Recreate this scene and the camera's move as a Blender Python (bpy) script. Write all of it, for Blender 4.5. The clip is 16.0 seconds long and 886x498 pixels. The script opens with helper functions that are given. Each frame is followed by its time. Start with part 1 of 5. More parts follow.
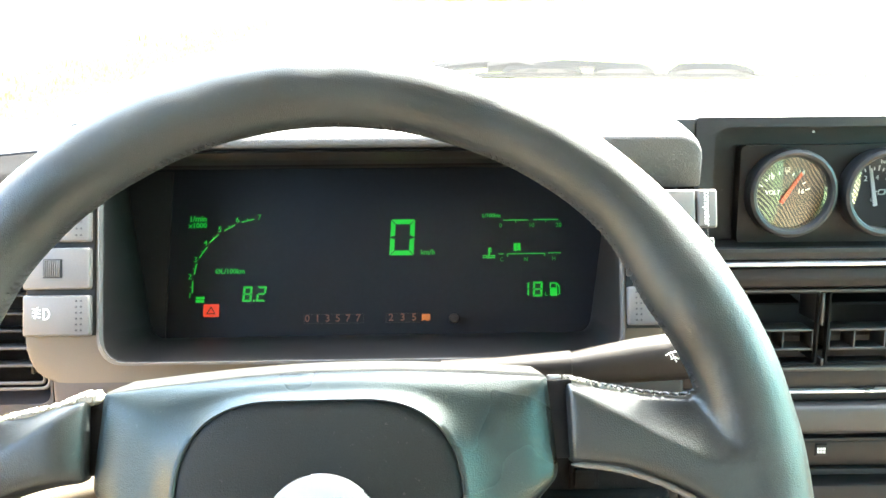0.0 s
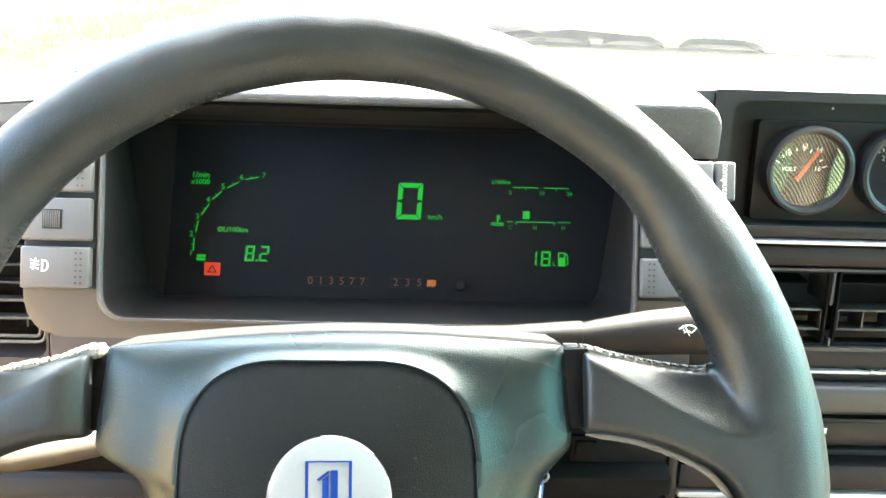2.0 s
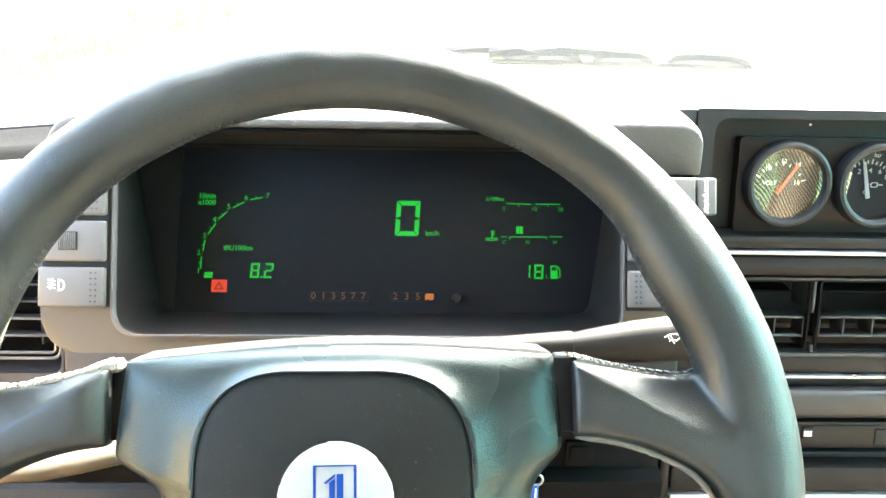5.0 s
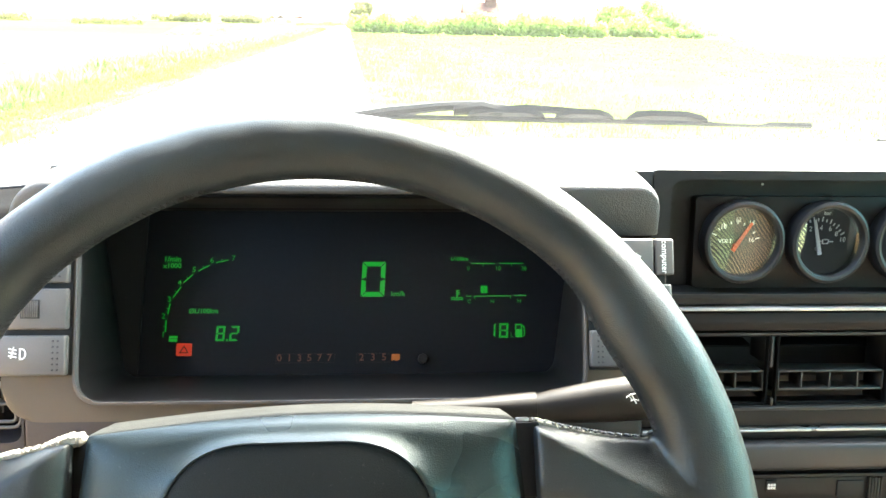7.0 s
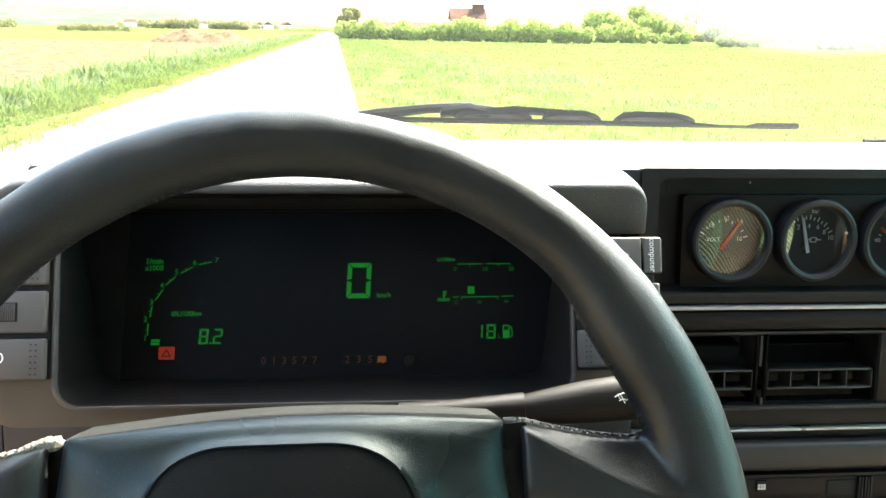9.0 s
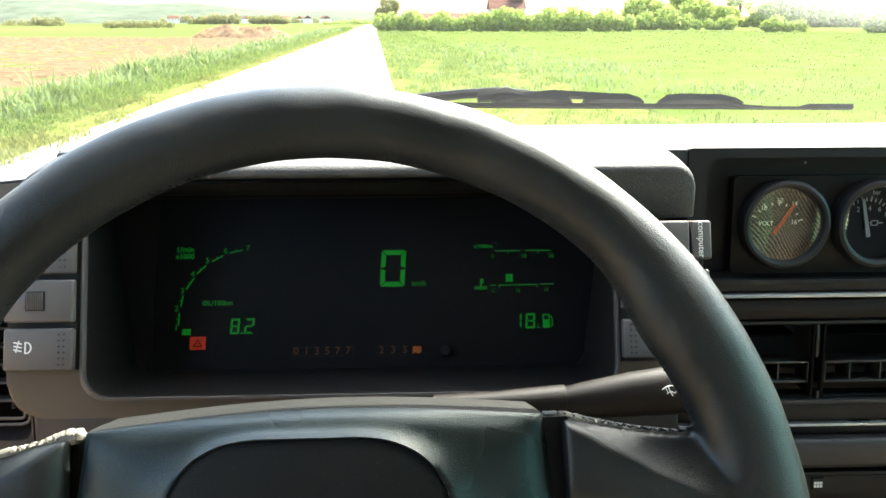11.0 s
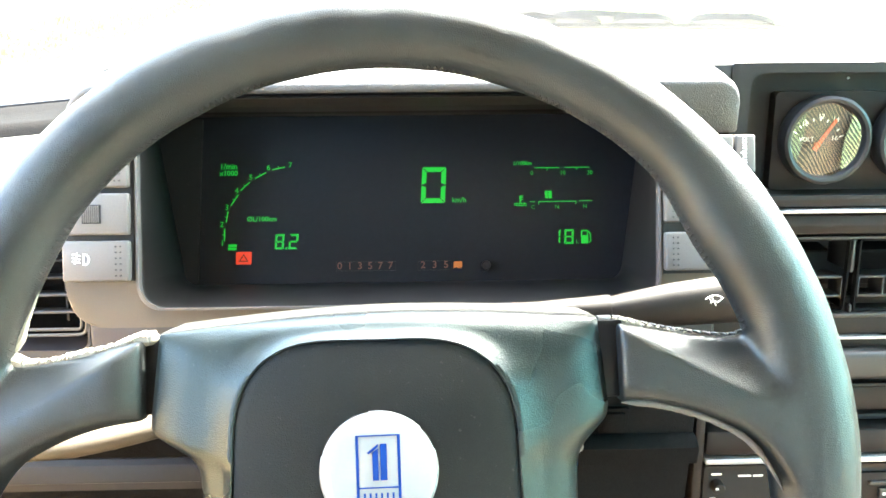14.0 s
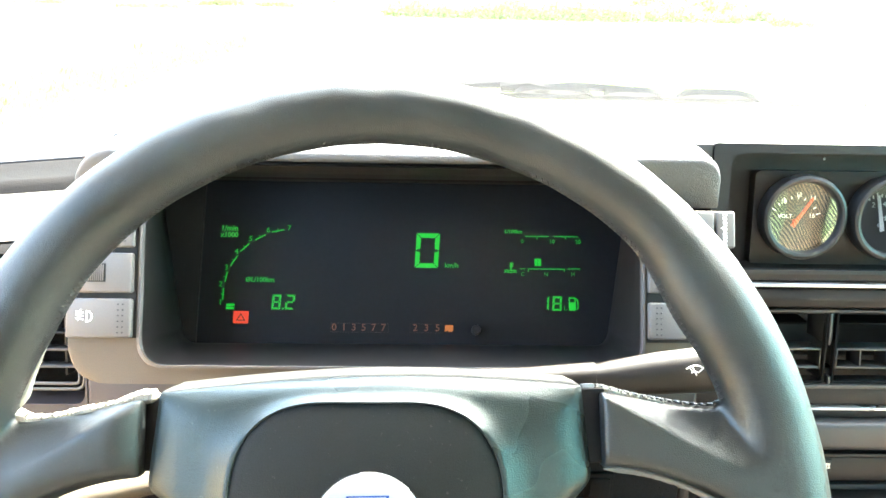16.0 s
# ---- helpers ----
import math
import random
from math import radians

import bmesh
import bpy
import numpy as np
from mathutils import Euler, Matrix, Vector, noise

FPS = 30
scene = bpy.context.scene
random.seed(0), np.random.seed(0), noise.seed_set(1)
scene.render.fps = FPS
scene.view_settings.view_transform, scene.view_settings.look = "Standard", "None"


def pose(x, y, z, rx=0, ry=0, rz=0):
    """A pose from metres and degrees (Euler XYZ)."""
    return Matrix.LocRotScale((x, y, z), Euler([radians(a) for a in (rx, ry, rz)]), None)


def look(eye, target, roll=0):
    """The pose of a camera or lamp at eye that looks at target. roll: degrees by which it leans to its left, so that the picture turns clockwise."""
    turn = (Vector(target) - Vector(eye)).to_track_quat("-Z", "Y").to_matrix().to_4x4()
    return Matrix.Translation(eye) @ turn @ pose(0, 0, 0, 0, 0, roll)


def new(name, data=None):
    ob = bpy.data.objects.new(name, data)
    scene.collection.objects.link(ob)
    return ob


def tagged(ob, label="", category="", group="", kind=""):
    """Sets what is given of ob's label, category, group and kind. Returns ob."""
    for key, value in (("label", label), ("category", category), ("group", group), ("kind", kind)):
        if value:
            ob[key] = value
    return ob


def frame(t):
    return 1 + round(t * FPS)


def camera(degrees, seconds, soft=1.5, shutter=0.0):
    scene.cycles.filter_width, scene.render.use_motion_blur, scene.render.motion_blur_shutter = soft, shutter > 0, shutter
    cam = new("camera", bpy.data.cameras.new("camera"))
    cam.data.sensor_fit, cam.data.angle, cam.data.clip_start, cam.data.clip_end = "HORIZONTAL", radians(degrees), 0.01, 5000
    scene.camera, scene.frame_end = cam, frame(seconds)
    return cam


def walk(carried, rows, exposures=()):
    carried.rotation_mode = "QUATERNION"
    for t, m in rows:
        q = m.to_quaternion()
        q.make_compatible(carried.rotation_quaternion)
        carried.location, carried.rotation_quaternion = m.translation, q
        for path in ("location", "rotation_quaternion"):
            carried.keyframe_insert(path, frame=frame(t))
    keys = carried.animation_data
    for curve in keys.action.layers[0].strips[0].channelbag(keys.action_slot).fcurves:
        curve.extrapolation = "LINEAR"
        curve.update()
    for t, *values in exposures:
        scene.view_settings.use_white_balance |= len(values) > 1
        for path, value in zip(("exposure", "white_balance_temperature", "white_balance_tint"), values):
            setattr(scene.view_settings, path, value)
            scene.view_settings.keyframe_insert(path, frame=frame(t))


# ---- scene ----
# camera and its walk
cam = camera(58.05, 16.0)
# seconds, place, then yaw, pitch and lean to the right in degrees
ROWS = [
    (0.0, -0.0050, -0.0026, 1.1025, -0.97, -17.89, 0.36),
    (0.5, -0.0055, -0.0061, 1.1067, 0.08, -18.27, 0.56),
    (1.0, -0.0081, -0.0034, 1.1091, -1.37, -18.09, -0.50),
    (1.5, -0.0164, -0.0039, 1.1071, -1.12, -18.13, -1.55),
    (2.0, -0.0168, 0.0055, 1.0948, -1.85, -19.83, -1.98),
    (2.5, -0.0200, 0.0071, 1.0892, -1.31, -20.12, -1.66),
    (3.0, -0.0176, 0.0129, 1.0850, -2.18, -21.27, -1.87),
    (3.5, -0.0181, 0.0124, 1.0873, -2.97, -21.58, -2.46),
    (4.0, -0.0106, 0.0154, 1.0880, -3.97, -22.09, -2.46),
    (4.2, -0.0147, 0.0067, 1.0912, -2.89, -20.52, -1.90),
    (6.3, -0.0167, -0.0215, 1.1117, -1.59, -17.37, -1.00),
    (6.5, -0.0145, -0.0183, 1.1121, -3.29, -15.85, -1.33),
    (7.0, -0.0126, -0.0181, 1.1157, -4.01, -15.67, -1.14),
    (7.5, -0.0141, -0.0166, 1.1129, -4.14, -15.95, -1.36),
    (8.0, -0.0149, -0.0165, 1.1155, -4.24, -15.07, -1.56),
    (8.5, -0.0132, -0.0136, 1.1121, -4.64, -15.26, -1.26),
    (9.0, -0.0104, -0.0136, 1.1108, -4.82, -15.25, -1.02),
    (9.2, -0.0115, -0.0136, 1.1114, -4.26, -14.56, -1.01),
    (11.5, -0.0062, 0.0066, 1.1009, -1.65, -16.70, 0.29),
    (12.0, -0.0107, 0.0008, 1.1006, -0.87, -17.45, 0.79),
    (12.5, -0.0236, -0.0013, 1.0959, 1.11, -17.61, 1.81),
    (13.0, -0.0347, 0.0032, 1.0924, -0.40, -20.79, 0.40),
    (13.5, -0.0295, -0.0034, 1.0940, -0.82, -20.76, 0.93),
    (14.0, -0.0281, -0.0055, 1.0960, -1.21, -20.84, 0.31),
    (14.5, -0.0283, -0.0108, 1.0955, -0.87, -19.98, 0.29),
    (15.0, -0.0276, -0.0155, 1.0976, -0.82, -19.13, 0.13),
    (15.5, -0.0300, -0.0189, 1.1013, -1.33, -17.92, -0.14),
    (16.0, -0.0289, -0.0202, 1.1067, -1.78, -16.77, -1.25),
]
EXPOSURES = [(0.0, 0.38), (0.5, 0.28), (1.5, -0.05), (2.0, 0.1), (3.0, 0.45), (4.2, 0.55), (6.3, 0.0), (6.5, -0.02), (7.0, -0.53), (8.0, -1.2), (8.5, -1.36), (9.0, -1.65), (9.2, -1.65), (11.3, -1.95),
             (11.5, -1.95), (12.0, -1.25), (12.5, -0.7), (13.0, -0.27), (13.5, 0.2), (14.0, 0.48), (15.0, 0.54), (16.0, 0.45)]
STOPS = 4.88
walk(cam, [(t, pose(x, y, z, 90 + pitch, 0, yaw) @ pose(0, 0, 0, 0, 0, -lean)) for t, x, y, z, yaw, pitch, lean in ROWS],
     [(t, STOPS + e, 6620, 2) for t, e in EXPOSURES])

# sky and sun: a high sun ahead and to the right of the car
SUN_AZ, SUN_EL = radians(40.0), radians(50.0)
world = bpy.data.worlds.new("world")
scene.world = world
world.use_nodes = True
wt = world.node_tree
sky = wt.nodes.new("ShaderNodeTexSky")
sky.sky_type = "NISHITA"
sky.sun_disc = False
sky.sun_elevation, sky.sun_rotation = SUN_EL, SUN_AZ
sky.air_density, sky.dust_density = 1.0, 4.0
wt.links.new(sky.outputs[0], wt.nodes["Background"].inputs[0])
wt.nodes["Background"].inputs[1].default_value = 0.16
sun = bpy.data.lights.new("sun", "SUN")
sun.energy, sun.angle, sun.color = 3.2, radians(0.53), (1.0, 0.95, 0.88)
sun_ob = new("sun", sun)
sun_ob.matrix_world = look((math.sin(SUN_AZ) * math.cos(SUN_EL) * 50, math.cos(SUN_AZ) * math.cos(SUN_EL) * 50, math.sin(SUN_EL) * 50), (0, 0, 0))

# ---- materials ----
def shader(name):
    m = bpy.data.materials.new(name)
    m.use_nodes = True
    return m, m.node_tree.nodes, m.node_tree.links, m.node_tree.nodes["Principled BSDF"]


def coords(nodes, links, scale, space="Object"):
    tc = nodes.new("ShaderNodeTexCoord")
    mp = nodes.new("ShaderNodeMapping")
    mp.inputs["Scale"].default_value = (scale,) * 3 if not isinstance(scale, tuple) else scale
    links.new(tc.outputs[space], mp.inputs[0])
    return mp.outputs[0]


def surface(name, colour, rough=0.5, grain=400.0, bump=0.15, vary=0.12, metal=0.0, spec=0.5, wear=6.0, dust=0.0, cell=0.0, coat=0.0, second=None, tint=None, crease=0.0):
    """A moulded or coated surface: fine grain as relief, broad uneven tone and gloss, pale dust in patches."""
    m, n, l, b = shader(name)
    fine = n.new("ShaderNodeTexNoise")
    fine.inputs["Scale"].default_value, fine.inputs["Detail"].default_value = grain, 3
    l.new(coords(n, l, 1.0), fine.inputs["Vector"])
    broad = n.new("ShaderNodeTexNoise")
    broad.inputs["Scale"].default_value, broad.inputs["Detail"].default_value = wear, 3
    l.new(coords(n, l, 1.0), broad.inputs["Vector"])
    add = n.new("ShaderNodeMath"); add.operation = "ADD"
    l.new(fine.outputs[0], add.inputs[0]); l.new(broad.outputs[0], add.inputs[1])
    mul = n.new("ShaderNodeMapRange")
    mul.inputs["From Min"].default_value, mul.inputs["From Max"].default_value = 0.6, 1.4
    mul.inputs["To Min"].default_value, mul.inputs["To Max"].default_value = 1 - vary, 1 + vary
    l.new(add.outputs[0], mul.inputs["Value"])
    mix = n.new("ShaderNodeVectorMath"); mix.operation = "SCALE"
    mix.inputs[0].default_value = colour
    l.new(mul.outputs[0], mix.inputs["Scale"])
    out = mix.outputs[0]
    if second:
        # a second tone in broad, soft patches
        sr = n.new("ShaderNodeMapRange"); sr.inputs["From Min"].default_value, sr.inputs["From Max"].default_value = 0.38, 0.62
        l.new(broad.outputs[0], sr.inputs["Value"])
        sm = n.new("ShaderNodeMix"); sm.data_type = "RGBA"
        l.new(sr.outputs[0], sm.inputs["Factor"]); l.new(out, sm.inputs["A"])
        sm.inputs["B"].default_value = (*second, 1)
        out = sm.outputs["Result"]
    if tint:
        b.inputs["Specular Tint"].default_value = (*tint, 1)
    if dust:
        spots = n.new("ShaderNodeTexNoise")
        spots.inputs["Scale"].default_value, spots.inputs["Detail"].default_value, spots.inputs["Roughness"].default_value = 420, 4, 0.6
        l.new(coords(n, l, 1.0), spots.inputs["Vector"])
        ramp = n.new("ShaderNodeValToRGB")
        ramp.color_ramp.elements[0].position, ramp.color_ramp.elements[1].position = 0.66, 0.72
        l.new(spots.outputs[0], ramp.inputs[0])
        fac = n.new("ShaderNodeMath"); fac.operation = "MULTIPLY"; fac.inputs[1].default_value = dust
        l.new(ramp.outputs[0], fac.inputs[0])
        dm = n.new("ShaderNodeMix"); dm.data_type = "RGBA"
        l.new(fac.outputs[0], dm.inputs["Factor"]); l.new(out, dm.inputs["A"])
        dm.inputs["B"].default_value = (0.45, 0.42, 0.37, 1)
        out = dm.outputs["Result"]
    l.new(out, b.inputs["Base Color"])
    rr = n.new("ShaderNodeMapRange")
    rr.inputs["To Min"].default_value, rr.inputs["To Max"].default_value = max(0.02, rough - 0.1), min(1, rough + 0.1)
    rr.inputs["From Min"].default_value, rr.inputs["From Max"].default_value = 0.3, 0.7
    l.new(broad.outputs[0], rr.inputs["Value"]); l.new(rr.outputs[0], b.inputs["Roughness"])
    b.inputs["Metallic"].default_value, b.inputs["Specular IOR Level"].default_value = metal, spec
    b.inputs["Coat Weight"].default_value = coat
    height = fine.outputs[0]
    if cell:
        vor = n.new("ShaderNodeTexVoronoi")
        vor.inputs["Scale"].default_value = cell
        l.new(coords(n, l, 1.0), vor.inputs["Vector"])
        ad = n.new("ShaderNodeMath"); ad.operation = "ADD"
        l.new(vor.outputs["Distance"], ad.inputs[0]); l.new(fine.outputs[0], ad.inputs[1])
        height = ad.outputs[0]
    if crease:
        # soft folds and dents, much broader than the grain
        fold = n.new("ShaderNodeTexNoise")
        fold.inputs["Scale"].default_value, fold.inputs["Detail"].default_value = 120, 3
        l.new(coords(n, l, 1.0), fold.inputs["Vector"])
        ma = n.new("ShaderNodeMath"); ma.operation = "MULTIPLY_ADD"; ma.inputs[1].default_value = crease
        l.new(fold.outputs[0], ma.inputs[0]); l.new(height, ma.inputs[2])
        height = ma.outputs[0]
    if bump:
        bp = n.new("ShaderNodeBump")
        bp.inputs["Strength"].default_value, bp.inputs["Distance"].default_value = bump, 0.001
        l.new(height, bp.inputs["Height"]); l.new(bp.outputs[0], b.inputs["Normal"])
    return m


def glow(name, colour, strength):
    m, n, l, b = shader(name)
    b.inputs["Base Color"].default_value = (*[c * 0.1 for c in colour], 1)
    b.inputs["Emission Color"].default_value = (*colour, 1)
    b.inputs["Emission Strength"].default_value = strength * 0.12
    return m


# black leather and vinyl, a teal sky sheen put into colour and tint
LEATHER = surface("black_leather", (0.0112, 0.0134, 0.0138), 0.38, 1900, 0.18, 0.35, wear=16, dust=0.03, cell=1900, spec=0.54, tint=(0.93, 1.0, 1.0), crease=0.7)
PAD = surface("pad_vinyl", (0.013, 0.0195, 0.0200), 0.31, 1800, 0.15, 0.35, wear=10, dust=0.06, cell=1600, spec=0.42, tint=(0.84, 1.0, 0.98), crease=0.6)
HUB_TOP = surface("dusty_hub_edge", (0.0135, 0.0140, 0.0125), 0.66, 1500, 0.25, 0.3, wear=14, dust=0.10, cell=1700, spec=0.18)
PAD_FLAT = surface("pad_centre_vinyl", (0.0066, 0.0075, 0.0076), 0.50, 1500, 0.22, 0.4, wear=12, dust=0.05, cell=1900, spec=0.24, tint=(0.9, 1.0, 1.0))
THREAD = surface("thread", (0.024, 0.025, 0.024), 0.5, 2500, 0.2, 0.3)
FADED = surface("faded_thread", (0.10, 0.095, 0.085), 0.75, 1800, 0.3, 0.3)
# worn black leather, made pale to carry the sun that falls on it
SUNLIT_WORN = surface("sunlit_worn_leather_edge", (0.27, 0.255, 0.215), 0.75, 1800, 0.4, 0.25)
BRACKET = surface("black_metal", (0.005, 0.005, 0.005), 0.6, 600, 0.1, 0.2, spec=0.12)
GREY = surface("grey_plastic", (0.094, 0.089, 0.084), 0.52, 1500, 0.18, 0.1, wear=8)
BROWN = surface("brown_grey_plastic", (0.078, 0.0615, 0.0395), 0.58, 1600, 0.25, 0.1, wear=9)
DARK = surface("dark_plastic", (0.021, 0.0200, 0.0192), 0.5, 1600, 0.12, 0.15, wear=9, dust=0.04)
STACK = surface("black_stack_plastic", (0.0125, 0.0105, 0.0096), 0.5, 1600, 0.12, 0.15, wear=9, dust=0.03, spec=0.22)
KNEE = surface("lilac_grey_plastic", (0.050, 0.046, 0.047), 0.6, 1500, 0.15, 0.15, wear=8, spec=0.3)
# near-black trim: the shade of footwell, vents and ledges is in the colour
SHADE_TRIM = surface("black_shade_trim", (0.0075, 0.0072, 0.0070), 0.95, 900, 0.5, 0.3, spec=0.05)
STALK = surface("brown_black_plastic", (0.0135, 0.0108, 0.0090), 0.5, 1600, 0.12, 0.15, wear=9, spec=0.3)
BEZEL = surface("satin_black_bezel", (0.0125, 0.0130, 0.0130), 0.50, 900, 0.05, 0.15, wear=9, spec=0.45)
BLACK = surface("matt_black_plastic", (0.0115, 0.0113, 0.0112), 0.6, 1400, 0.12, 0.2, wear=9, dust=0.03, spec=0.3)
RIB = surface("dark_brown_rib", (0.026, 0.022, 0.0195), 0.7, 1400, 0.1, 0.2, wear=9, spec=0.12)
TUNNEL = surface("tunnel_plastic", (0.0125, 0.0105, 0.0095), 0.55, 1400, 0.1, 0.2, wear=9, dust=0.03, spec=0.35)
DASH = surface("dash_foam_skin", (0.050, 0.049, 0.047), 0.58, 1500, 0.35, 0.20, wear=7, cell=1100, dust=0.06)
REAR = surface("grey_rear_trim", (0.50, 0.52, 0.52), 0.8, 700, 0.3, 0.1)
BEIGE = surface("beige_grille_cloth", (0.034, 0.030, 0.024), 0.8, 900, 0.5, 0.12, cell=700)
SILVER = surface("satin_trim", (0.42, 0.44, 0.45), 0.32, 900, 0.05, 0.08, metal=0.7)
BRIGHT = surface("white_print", (0.8, 0.8, 0.78), 0.5, 900, 0.0, 0.05)
CREAM = surface("white_enamel", (0.25, 0.285, 0.30), 0.22, 600, 0.02, 0.03, coat=0.6)
TAG_BLUE = surface("blue_key_plastic", (0.01, 0.11, 0.5), 0.4, 600, 0.02, 0.1)
BLUE = surface("blue_enamel", (0.004, 0.035, 0.20), 0.5, 600, 0.02, 0.05, spec=0.15)
SCREEN = surface("smoked_screen", (0.0056, 0.0068, 0.0096), 0.5, 300, 0.0, 0.2, wear=4, spec=0.25)
GREEN_ON = glow("green_segment", (0.012, 0.90, 0.05), 0.125)
GREEN_DIM = glow("green_print", (0.02, 0.8, 0.07), 0.11)
RED_ON = glow("red_lamp", (1.0, 0.07, 0.02), 0.17)
ORANGE_DIM = glow("orange_digit", (1.0, 0.38, 0.2), 0.018)
ORANGE_ON = glow("orange_flag", (1.0, 0.3, 0.06), 0.1)
NEEDLE = surface("orange_red_needle", (0.85, 0.1, 0.03), 0.5, 600, 0.0, 0.05)
DIAL = surface("dial_black", (0.012, 0.012, 0.012), 0.5, 900, 0.05, 0.1)
GOLD = surface("gold_print", (0.5, 0.34, 0.1), 0.4, 600, 0.0, 0.05, metal=0.5)
RUBBER = surface("wiper_rubber", (0.003, 0.003, 0.003), 0.6, 400, 0.1, 0.2, spec=0.12)
PAINT = surface("dark_car_paint", (0.03, 0.032, 0.035), 0.25, 300, 0.0, 0.1, coat=0.8, dust=0.1)
LINING = surface("headlining_cloth", (0.32, 0.29, 0.25), 0.9, 700, 0.3, 0.08)
# pillar and door tans, lightened as if sunlit to warm the wheel's reflections
PILLAR = surface("tan_pillar_trim", (0.80, 0.57, 0.35), 0.6, 800, 0.2, 0.1)
DOORCARD = surface("door_vinyl", (0.75, 0.50, 0.27), 0.6, 800, 0.3, 0.1)


def striped(name, one, two, scale, turn):
    """Velour with slanting stripes."""
    m, n, l, b = shader(name)
    tc = n.new("ShaderNodeTexCoord")
    mp = n.new("ShaderNodeMapping"); mp.inputs["Rotation"].default_value = (0, radians(turn), 0)
    l.new(tc.outputs["Object"], mp.inputs[0])
    wv = n.new("ShaderNodeTexWave"); wv.inputs["Scale"].default_value, wv.inputs["Distortion"].default_value = scale, 0.15
    l.new(mp.outputs[0], wv.inputs["Vector"])
    ramp = n.new("ShaderNodeValToRGB")
    ramp.color_ramp.elements[0].color, ramp.color_ramp.elements[0].position = (*one, 1), 0.42
    ramp.color_ramp.elements[1].color, ramp.color_ramp.elements[1].position = (*two, 1), 0.56
    l.new(wv.outputs["Fac"], ramp.inputs[0]); l.new(ramp.outputs[0], b.inputs["Base Color"])
    b.inputs["Roughness"].default_value, b.inputs["Sheen Weight"].default_value = 0.9, 0.3
    return m


# seat cloth: brightened for the gauge reflections, the driver's copy darkened against bounce
VELOUR = striped("brown_striped_velour", (0.06, 0.04, 0.03), (0.80, 0.58, 0.40), 38.0, 42)
VELOUR_DRIVER = striped("dark_striped_velour", (0.04, 0.03, 0.025), (0.22, 0.17, 0.13), 38.0, 42)
VELOUR_SIDE = striped("olive_striped_velour", (0.03, 0.03, 0.02), (0.84, 0.88, 0.52), 38.0, 42)


def clear_glass(name, rough=0.02, haze=0.0, ior=1.5, glare_patch=0.0, tone=(0.96, 0.98, 0.96)):
    m, n, l, b = shader(name)
    n.remove(b)
    out = n["Material Output"]
    tr = n.new("ShaderNodeBsdfTransparent"); tr.inputs[0].default_value = (*tone, 1)
    gl = n.new("ShaderNodeBsdfGlossy"); gl.inputs["Roughness"].default_value = rough
    fr = n.new("ShaderNodeFresnel"); fr.inputs[0].default_value = ior
    mx = n.new("ShaderNodeMixShader")
    l.new(fr.outputs[0], mx.inputs[0]); l.new(tr.outputs[0], mx.inputs[1]); l.new(gl.outputs[0], mx.inputs[2])
    last = mx.outputs[0]
    if haze:
        noi = n.new("ShaderNodeTexNoise"); noi.inputs["Scale"].default_value, noi.inputs["Detail"].default_value = 8, 8
        l.new(coords(n, l, 1.0), noi.inputs["Vector"])
        mr = n.new("ShaderNodeMapRange"); mr.inputs["To Min"].default_value, mr.inputs["To Max"].default_value = haze * 0.6, haze * 1.4
        l.new(noi.outputs[0], mr.inputs["Value"])
        amount = mr.outputs[0]
        if glare_patch:
            # a whiter veil painted in for the sun's glare, on the passenger's side
            tc = n.new("ShaderNodeTexCoord")
            gr = n.new("ShaderNodeTexGradient"); gr.gradient_type = "SPHERICAL"
            mp = n.new("ShaderNodeMapping"); mp.vector_type = "TEXTURE"
            mp.inputs["Location"].default_value, mp.inputs["Scale"].default_value = (0.43, 0.58, 1.165), (0.26, 0.22, 0.13)
            l.new(tc.outputs["Object"], mp.inputs[0]); l.new(mp.outputs[0], gr.inputs[0])
            am = n.new("ShaderNodeMath"); am.operation = "MULTIPLY_ADD"; am.inputs[1].default_value = glare_patch
            l.new(gr.outputs["Fac"], am.inputs[0]); l.new(mr.outputs[0], am.inputs[2])
            amount = am.outputs[0]
        df = n.new("ShaderNodeBsdfTranslucent"); df.inputs[0].default_value = (0.9, 0.9, 0.88, 1)
        m2 = n.new("ShaderNodeMixShader")
        l.new(amount, m2.inputs[0]); l.new(last, m2.inputs[1]); l.new(df.outputs[0], m2.inputs[2])
        last = m2.outputs[0]
    l.new(last, out.inputs[0])
    return m


GLASS = clear_glass("gauge_glass", 0.01, ior=2.3)
TINTED = clear_glass("green_tinted_glass", 0.0, tone=(0.34, 0.80, 0.74))
SHIELD = clear_glass("windscreen_glass", 0.0, 0.006, 1.22, glare_patch=0.42)

# ---- mesh helpers ----
def finish(name, bm, material, parent=None, label="", smooth=True, sharp=35):
    bmesh.ops.recalc_face_normals(bm, faces=bm.faces[:])
    me = bpy.data.meshes.new(name)
    if smooth:
        for f in bm.faces:
            f.smooth = True
        lim = radians(sharp)
        for e in bm.edges:
            if len(e.link_faces) == 2 and e.calc_face_angle(0) > lim:
                e.smooth = False
    bm.to_mesh(me)
    bm.free()
    me.materials.append(material)
    ob = new(name, me)
    if parent is not None:
        ob.parent = parent
        ob.matrix_parent_inverse = parent.matrix_world.inverted() if False else Matrix()
    if label:
        ob["label"] = label
    return ob


def part(name, bm, material, parent, label="", sharp=35):
    return finish(name, bm, material, parent, label, True, sharp)


def thing(name, label, category, m=None, group="", kind=""):
    """An Empty at the base of a thing; its parts are given in its own frame."""
    ob = new(name)
    ob.empty_display_size = 0.05
    if m is not None:
        ob.matrix_world = m
    return tagged(ob, label, category, group, kind)


